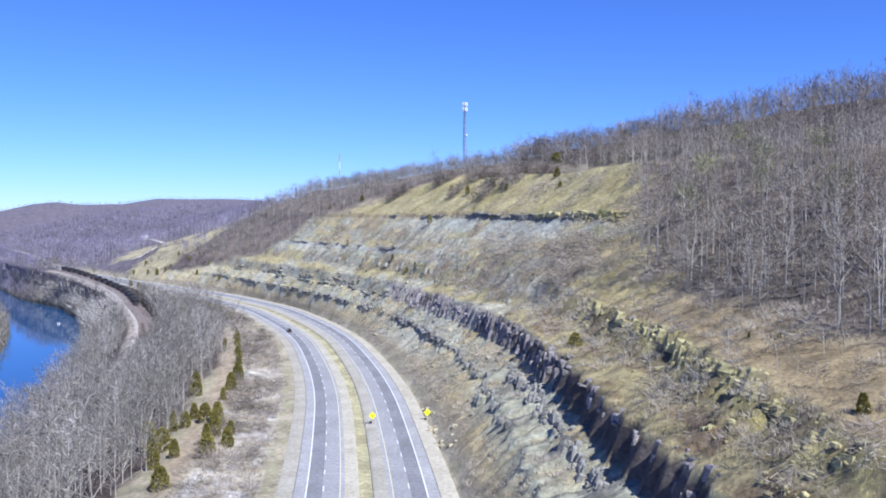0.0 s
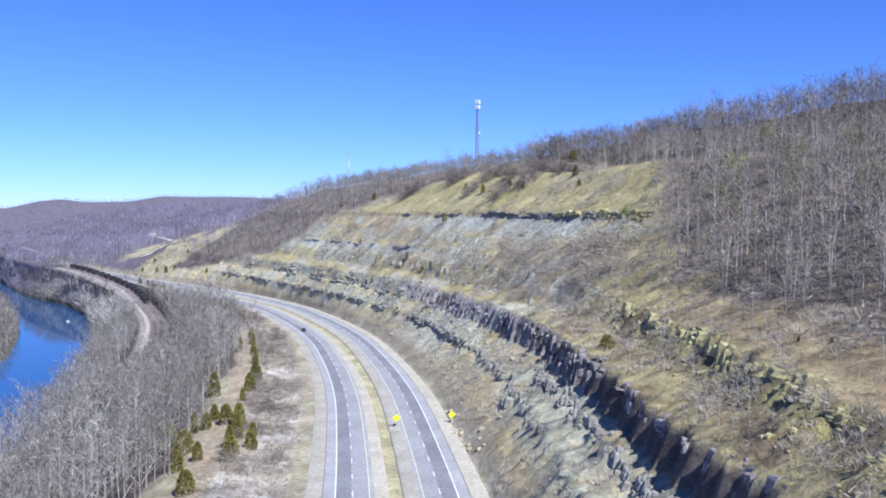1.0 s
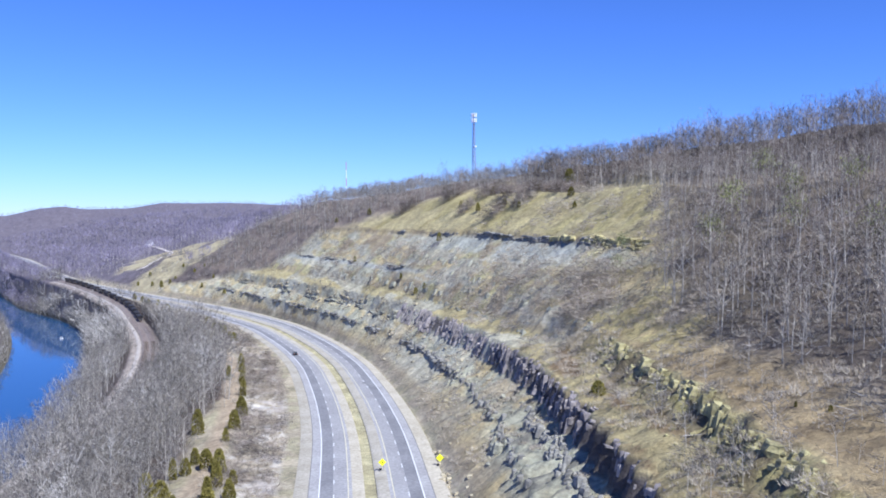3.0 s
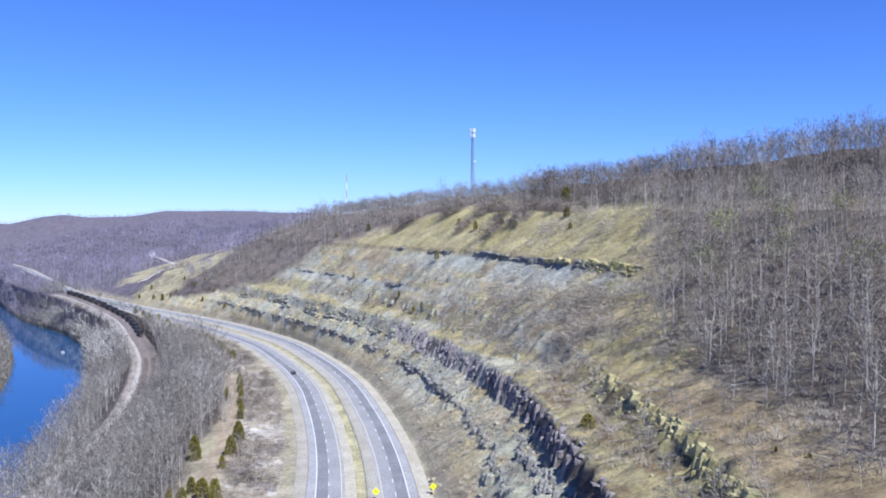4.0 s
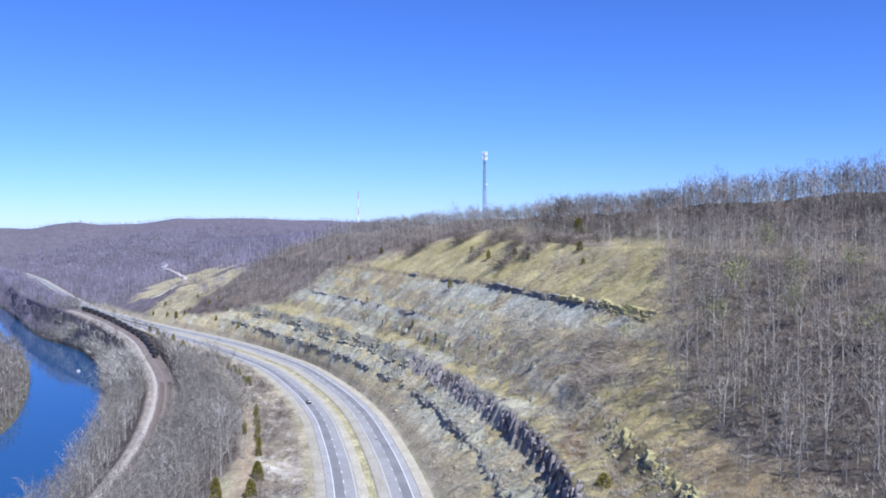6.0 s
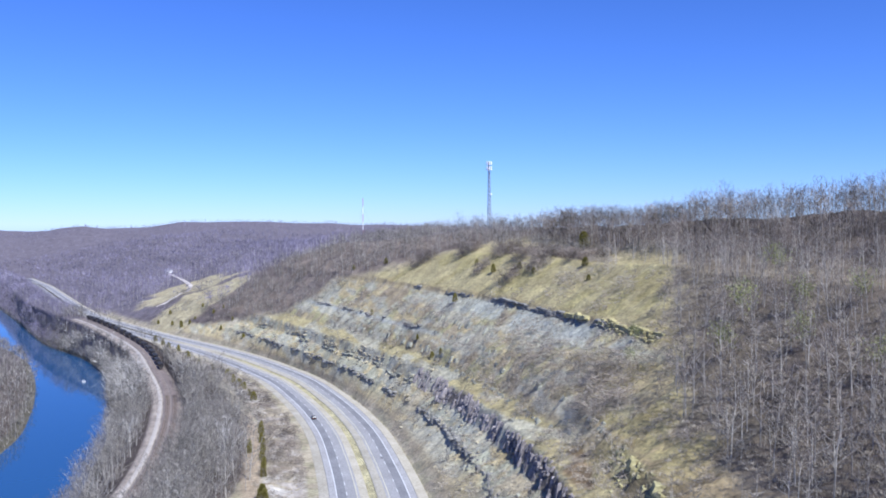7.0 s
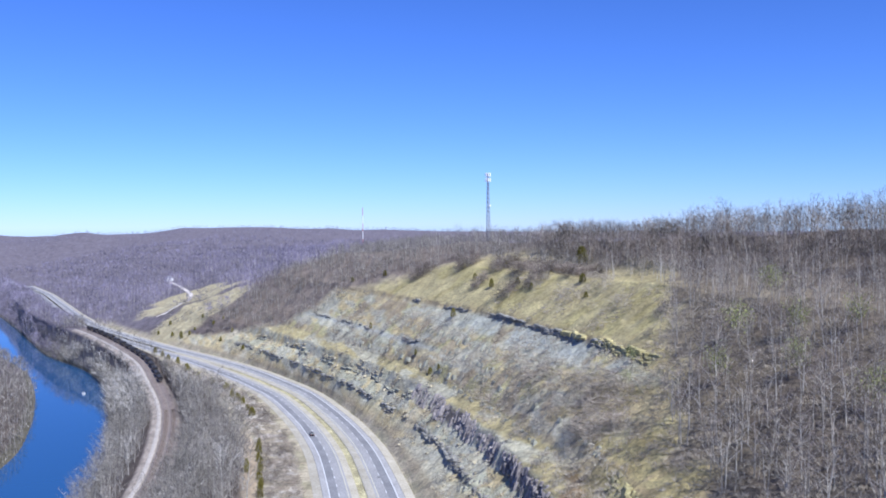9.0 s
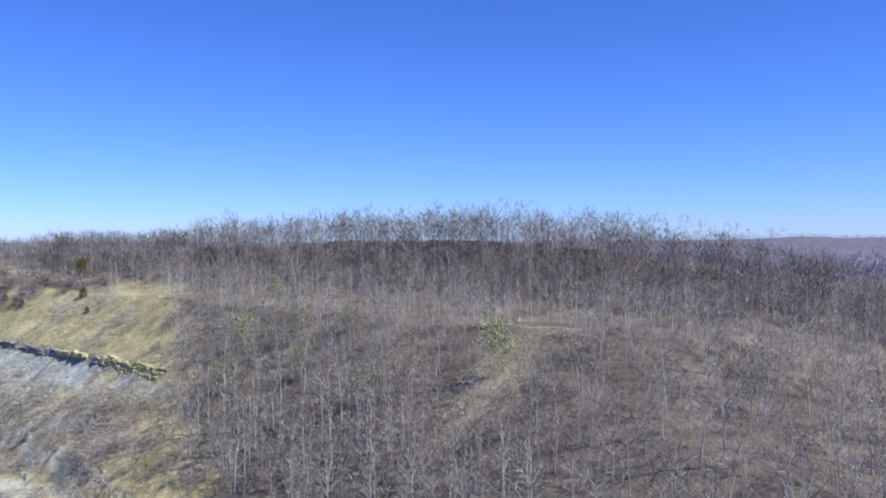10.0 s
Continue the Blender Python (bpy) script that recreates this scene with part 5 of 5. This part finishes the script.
# ---- telecom tower and mast on the hill ----
STEEL = mottled("galvanised_steel", (0.16, 0.165, 0.19), (0.25, 0.255, 0.28), 0.5, 0.5, 3.0, 0, metal=0.3)
WHITE = mottled("white_antenna_plastic", (0.8, 0.8, 0.8), (0.88, 0.88, 0.88), 1.0, 0.5, 4.0, 0)
tx, ty = 16.3, 642.0
tz = at_z(tx, ty) - 0.4
TOWER_H = 144.0 - tz
tower = tagged(new("telecom_tower"), "tall slender grey lattice tower with white antennas", "telecom tower")
tower.location = (tx, ty, tz)
leg_at = lambda k, z: (math.cos(k * 2.094 + 0.5) * (1.7 - 1.2 * z / TOWER_H), math.sin(k * 2.094 + 0.5) * (1.7 - 1.2 * z / TOWER_H), z)
for k in range(3):
    part("leg", rod(leg_at(k, 0), leg_at(k, TOWER_H), 0.3, 0.2), STEEL, tower)
zs = [TOWER_H * i / 16 for i in range(17)]
for i in range(16):
    for k in range(3):
        part("brace", rod(leg_at(k, zs[i]), leg_at((k + 1) % 3, zs[i + 1]), 0.11, sides=4), STEEL, tower)
for z in (TOWER_H - 1.2, TOWER_H - 5.0):
    bm = bmesh.new()
    for k in range(3):
        a = k * 2.094
        rod((1.9 * math.cos(a), 1.9 * math.sin(a), z), (1.9 * math.cos(a + 2.094), 1.9 * math.sin(a + 2.094), z), 0.09, sides=4, bm=bm)
        rod((0, 0, z), (1.9 * math.cos(a), 1.9 * math.sin(a), z), 0.09, sides=4, bm=bm)
    rack = part("antenna_mount", bm, STEEL, tower)
    for k in range(9):
        a = k * 0.698
        part("antenna", box(0.6, 0.3, 2.8, bevel=0.05), WHITE, rack, "white panel antenna", pose(1.95 * math.cos(a), 1.95 * math.sin(a), z, 0, 0, math.degrees(a) + 90))
part("dish", rod((1.2, -0.4, TOWER_H * 0.55), (1.6, -0.8, TOWER_H * 0.55), 0.7, 0.6, 10), WHITE, tower, "small white dish antenna")
RED = mottled("red_mast_paint", (0.42, 0.10, 0.07), (0.5, 0.14, 0.1), 0.5, 0.6, 3.0, 0)
mx, my = -109.0, 900.0
mz = at_z(mx, my)
mast = tagged(new("radio_mast"), "thin red and white guyed radio mast", "radio mast")
mast.location = (mx, my, mz - 0.3)
mh = 125.0 - mz
for k in range(6):
    part("section", rod((0, 0, mh * k / 6), (0, 0, mh * (k + 1) / 6), 0.32, sides=6), WHITE if k % 2 == 0 else RED, mast, "white section" if k % 2 == 0 else "red section")
for k in range(3):
    a = k * 2.094 + 0.3
    part("guy_wire", rod((18 * math.cos(a), 18 * math.sin(a), -1.5), (0, 0, mh * 0.85), 0.035, sides=3), STEEL, mast)

# ---- road signs ----
SIGN = mottled("fluorescent_yellow_sheet", (0.78, 0.80, 0.02), (0.88, 0.88, 0.04), 0.6, 0.45, 4.0, 0)
BLACK = mottled("black_paint", (0.015, 0.015, 0.016), (0.03, 0.03, 0.032), 1.0, 0.6, 4.0, 0)


def road_sign(x, y, turn):
    root = tagged(new("warning_sign"), "fluorescent yellow diamond warning sign beside the highway", "road sign", "road signs")
    root.matrix_basis = pose(x, y, at_z(x, y), 0, 0, turn)
    for dx in (-0.35, 0.35):
        part("post", rod((dx, 0.06, -0.3), (dx, 0.06, 3.2), 0.045), STEEL, root)
    bm = box(1.55, 0.03, 1.55, bevel=0.01)
    bmesh.ops.rotate(bm, verts=bm.verts[:], matrix=Matrix.Rotation(radians(45), 3, "Y"))
    plate = part("plate", bm, SIGN, root, "fluorescent yellow diamond plate", pose(0, 0, 2.9))
    bm = rod((0.05, -0.022, -0.5), (0.05, -0.022, 0.1), 0.07, sides=4)
    rod((0.05, -0.022, 0.1), (-0.3, -0.022, 0.4), 0.07, sides=4, bm=bm)
    part("arrow", bm, BLACK, plate, "black bent arrow")
    part("lower_plate", box(0.75, 0.03, 0.6, bevel=0.01), BLACK, root, "small dark plate", pose(-0.5, -0.01, 1.0))


road_sign(-20.2, 241.5, 5)
road_sign(-4.6, 246.5, 8)

# ---- railway, gravel lane and coal train ----
RUST = mottled("rusty_rail", (0.16, 0.11, 0.09), (0.26, 0.19, 0.15), 0.5, 0.6, 4.0, 0)
TIE = mottled("creosoted_tie", (0.10, 0.08, 0.07), (0.17, 0.14, 0.12), 0.7, 0.9, 4.0, 0, spread=0.2)
BALLAST = mottled("ballast", (0.17, 0.14, 0.125), (0.27, 0.225, 0.20), 0.3, 0.95, 3.0, 0.5, 0.1)
GRAVEL = mottled("pale_gravel", (0.37, 0.33, 0.29), (0.46, 0.415, 0.37), 0.2, 0.95, 2.0, 0.3, 0.05)


def rail_path(step, y0, y1, off=0.0):
    pts = np.stack([RAIL, GY, RAIL_Z], 1)[(GY >= y0) & (GY <= y1)]
    s = np.r_[0, np.cumsum(np.linalg.norm(np.diff(pts, axis=0), axis=1))]
    q = np.arange(0, s[-1], step)
    p = np.stack([np.interp(q, s, pts[:, i]) for i in range(3)], 1)
    t = np.gradient(p[:, :2], axis=0)
    t /= np.linalg.norm(t, axis=1)[:, None]
    n = np.stack([t[:, 1], -t[:, 0]], 1)
    return np.c_[p[:, :2] + n * off, p[:, 2]], n


def rail_strip(name, a, b_, z, mat, parent, foot=0.0, y1=850):
    p, n = rail_path(5.0, 60, y1)
    cols = [(a - foot, z - foot * 0.6), (a, z), (b_, z), (b_ + foot, z - foot * 0.6)] if foot else [(a, z), (b_, z)]
    v = np.stack([np.c_[p[:, :2] + n * o, p[:, 2] + h] for o, h in cols], 1).reshape(-1, 3)
    return link_mesh(name, v, grid_faces(len(p), len(cols)), mat, parent)


railway = tagged(new("railway"), "double railway track on brown ballast beside a river", "railway", kind="structure")
for k, off in enumerate((-0.6, 3.6)):
    rail_strip("ballast", off - 1.7, off + 1.7, 0.12 + 0.004 * k, BALLAST, railway, 0.6)
    for r in (-0.72, 0.72):
        rail_strip("rail", off + r - 0.07, off + r + 0.07, 0.36, RUST, railway, 0.05, 850)
tie_me = bpy.data.meshes.new("tie")
bm = box(2.6, 0.26, 0.2, bevel=0.02)
bm.to_mesh(tie_me)
bm.free()
tie_me.materials.append(TIE)
for off in (-0.6, 3.6):
    p, n = rail_path(1.4, 330, 530, off)
    for (px, py, pz), (nx, ny) in zip(p, n):
        ob = new("tie", tie_me)
        ob.parent = railway
        ob.matrix_basis = pose(px, py, pz + 0.2, 0, 0, math.degrees(math.atan2(ny, nx)))
lane = rail_strip("gravel_lane", -5.6, -3.9, 0.0, GRAVEL, None, 0.3, 850)
tagged(lane, "pale gravel service lane along the railway", "gravel lane", kind="structure")

COAL = mottled("dark_coal_wagon", (0.05, 0.047, 0.05), (0.11, 0.10, 0.098), 0.5, 0.7, 3.0, 0.2, 0.05, spread=0.3)
COALHEAP = mottled("coal", (0.022, 0.021, 0.022), (0.05, 0.048, 0.048), 1.0, 0.6, 6.0, 0.8, 0.2)


def hopper():
    root = new("coal_hopper")
    bm = bmesh.new()
    prof = [(-1.0, 0.9), (-1.55, 1.9), (-1.55, 3.7), (1.55, 3.7), (1.55, 1.9), (1.0, 0.9)]
    ends = [[bm.verts.new((px, e * (6.9 if pz > 2.5 else 5.6), pz)) for px, pz in prof] for e in (-1, 1)]
    for i in range(6):
        bm.faces.new((ends[0][i], ends[0][(i + 1) % 6], ends[1][(i + 1) % 6], ends[1][i]))
    bm.faces.new(ends[0])
    bm.faces.new(ends[1])
    bmesh.ops.recalc_face_normals(bm, faces=bm.faces[:])
    body = part("body", bm, COAL, root)
    for k in range(8):
        for sx in (-1, 1):
            part("rib", box(0.1, 0.18, 1.8), COAL, body, m=pose(sx * 1.6, -6.2 + k * 1.77, 2.8))
    bm = bmesh.new()
    bmesh.ops.create_grid(bm, x_segments=4, y_segments=12, size=1.0, matrix=Matrix.Translation((0, 0, 3.72)) @ Matrix.Diagonal((1.4, 6.6, 1, 1)))
    for v in bm.verts:
        v.co.z += 0.45 * (1 - (v.co.x / 1.5) ** 2) * (0.6 + 0.4 * math.sin(v.co.y * 1.3))
    part("coal_load", bm, COALHEAP, root, "heaped black coal")
    for e in (-5.2, 5.2):
        truck = part("truck", box(2.0, 2.6, 0.45, bevel=0.05), BLACK, root, m=pose(0, e, 0.75))
        for dy in (-0.85, 0.85):
            part("axle", rod((-0.8, dy, -0.28), (0.8, dy, -0.28), 0.44, sides=12), RUST, truck)
    return tagged(root, "dark loaded coal hopper wagon on the track", "rail wagon", "coal train")


first = hopper()
p, n = rail_path(17.6, 612, 830, 3.6)
for k, ((px, py, pz), (nx, ny)) in enumerate(zip(p, n)):
    m = pose(px, py, pz + 0.36, 0, 0, math.degrees(math.atan2(ny, nx)))
    if k == 0:
        first.matrix_basis = m
    else:
        copy_thing(first, m)

# ---- boat ----
BOATHULL = mottled("white_boat_hull", (0.62, 0.62, 0.62), (0.75, 0.75, 0.74), 1.0, 0.4, 4.0, 0)
TARP = mottled("dark_boat_canvas", (0.10, 0.11, 0.14), (0.17, 0.18, 0.2), 1.0, 0.8, 4.0, 0)
boat = tagged(new("boat"), "small white motor boat on the river", "boat")
boat.matrix_basis = pose(-310, 683, RIVER_Z - 0.05, 0, 0, 28)
bm = bmesh.new()
secs = []
for py, wdt, keel in ((-3.6, 1.2, -0.25), (-1.5, 1.35, -0.3), (1.2, 1.2, -0.3), (3.0, 0.7, -0.15), (3.9, 0.06, 0.35)):
    secs.append([bm.verts.new(c_) for c_ in ((-wdt, py, 0.85), (-wdt * 0.75, py, 0.1), (0, py, keel), (wdt * 0.75, py, 0.1), (wdt, py, 0.85))])
for a, b_ in zip(secs, secs[1:]):
    for i in range(4):
        bm.faces.new((a[i], a[i + 1], b_[i + 1], b_[i]))
bm.faces.new(secs[0])
for a, b_ in zip(secs, secs[1:]):
    bm.faces.new((a[0], b_[0], b_[4], a[4]))
bmesh.ops.recalc_face_normals(bm, faces=bm.faces[:])
part("hull", bm, BOATHULL, boat)
part("cabin", box(1.7, 2.4, 1.0, bevel=0.15), BOATHULL, boat, m=pose(0, 0.2, 1.3))
part("canopy", box(1.9, 2.0, 0.12, bevel=0.04), TARP, boat, "dark canvas canopy", pose(0, -1.2, 1.95))
part("outboard_motor", box(0.4, 0.4, 1.0, bevel=0.08), BLACK, boat, m=pose(0, -3.85, 0.7))

# ---- car ----
CARPAINT = mottled("black_car_paint", (0.012, 0.012, 0.014), (0.02, 0.02, 0.022), 1.0, 0.25, 4.0, 0)
GLASS, nt, b = material("tinted_glass", 0.05)
b.inputs["Base Color"].default_value = (0.02, 0.025, 0.03, 1)
b.inputs["Specular IOR Level"].default_value = 0.6
car = tagged(new("car"), "black estate car driving on the highway", "car")
k = int(438 - GY[0])
slope = float(MID[k + 5] - MID[k - 5]) / 10
nrm = 1 / math.sqrt(1 + slope * slope)
car.matrix_basis = pose(float(MID[k]) - 11.1 * nrm, 438 - 11.1 * nrm * -slope, 0.09, 0, 0, math.degrees(math.atan2(-slope, 1)))
bm = box(1.85, 4.7, 0.75, bevel=0.18)
body = part("body", bm, CARPAINT, car, m=pose(0, 0, 0.68))
bm = bmesh.new()
lo = [bm.verts.new(c_) for c_ in ((-0.82, -2.1, 0), (0.82, -2.1, 0), (0.82, 1.15, 0), (-0.82, 1.15, 0))]
hi = [bm.verts.new(c_) for c_ in ((-0.66, -1.75, 0.58), (0.66, -1.75, 0.58), (0.66, 0.35, 0.58), (-0.66, 0.35, 0.58))]
for i in range(4):
    bm.faces.new((lo[i], lo[(i + 1) % 4], hi[(i + 1) % 4], hi[i]))
bm.faces.new(hi)
part("cabin", bm, GLASS, car, "dark tinted windows", pose(0, 0, 1.0))
part("roof", box(1.36, 2.1, 0.06, bevel=0.02), CARPAINT, car, m=pose(0, -0.7, 1.6))
for sx in (-1, 1):
    for sy in (-1.4, 1.45):
        part("wheel", rod((sx * 0.72, sy, 0.33), (sx * 0.95, sy, 0.33), 0.33, sides=14), BLACK, car)
    part("headlight", box(0.35, 0.06, 0.16, bevel=0.02), WHITE, car, "clear headlight", pose(sx * 0.65, 2.34, 0.75))
    part("tail_light", box(0.25, 0.06, 0.3, bevel=0.02), RED, car, "red tail light", pose(sx * 0.75, -2.34, 0.8))

# tar patch on the road
bm = bmesh.new()
bmesh.ops.create_circle(bm, cap_ends=True, segments=11, radius=1.0)
for v in bm.verts:
    v.co.x *= 0.7 + 0.2 * random.random()
    v.co.y *= 0.5 + 0.2 * random.random()
part("tar_patch", bm, BLACK, road, "black tar patch", pose(-37.4, 363, 0.108))

# ---- dirt road up the far slope and small houses ----
DIRT = mottled("pale_dirt", (0.52, 0.46, 0.40), (0.64, 0.58, 0.52), 0.2, 0.95, 2.0, 0.2, 0.05)
ctrl = np.array(((-437, 1243), (-405, 1180), (-379, 1126), (-345, 1050), (-322, 990), (-302, 925), (-296, 880), (-318, 868)), float)
q = np.linspace(0, len(ctrl) - 1, 90)
px, py = np.interp(q, np.arange(len(ctrl)), ctrl[:, 0]), np.interp(q, np.arange(len(ctrl)), ctrl[:, 1])
for _ in range(6):
    px[1:-1], py[1:-1] = (px[:-2] + px[1:-1] * 2 + px[2:]) / 4, (py[:-2] + py[1:-1] * 2 + py[2:]) / 4
t = np.gradient(np.stack([px, py], 1), axis=0)
t /= np.linalg.norm(t, axis=1)[:, None]
cols = []
for off in (-2.4, 0, 2.4):
    ax, ay = px + t[:, 1] * off, py - t[:, 0] * off
    cols.append(np.stack([ax, ay, np.maximum(ground(ax, ay)[0], ground(px, py)[0]) + 0.5], 1))
tagged(link_mesh("dirt_road", np.stack(cols, 1).reshape(-1, 3), grid_faces(90, 3), DIRT), "pale dirt track climbing a cleared slope", "dirt road", kind="structure")
ROOF = mottled("grey_roof", (0.3, 0.3, 0.32), (0.4, 0.4, 0.42), 0.5, 0.8, 3.0, 0)
SIDING = mottled("white_siding", (0.7, 0.7, 0.68), (0.8, 0.8, 0.78), 0.5, 0.8, 3.0, 0)


def house(x, y, turn, w=9, l=14, h=5, lift=0.0):
    root = tagged(new("house"), "small white house with a grey roof among bare trees", "house", "far houses")
    root.matrix_basis = pose(x, y, at_z(x, y) - 0.3 + lift, 0, 0, turn)
    part("wall", box(w, l, h, (0, 0, h / 2)), SIDING, root)
    bm = bmesh.new()
    e = [[bm.verts.new((px, s * (l / 2 + 0.5), pz)) for px, pz in ((-w / 2 - 0.5, h), (0, h + w * 0.32), (w / 2 + 0.5, h))] for s in (-1, 1)]
    bm.faces.new(e[0])
    bm.faces.new(e[1])
    for i in range(3):
        bm.faces.new((e[0][i], e[0][(i + 1) % 3], e[1][(i + 1) % 3], e[1][i]))
    bmesh.ops.recalc_face_normals(bm, faces=bm.faces[:])
    part("roof", bm, ROOF, root)
    for k in (-0.25, 0.25):
        for s in (-1, 1):
            part("window", box(0.08, 1.2, 1.4), GLASS, root, m=pose(s * (w / 2 + 0.03), k * l, h * 0.6))


house(-443, 1262, 30)
house(-815, 1500, 60)
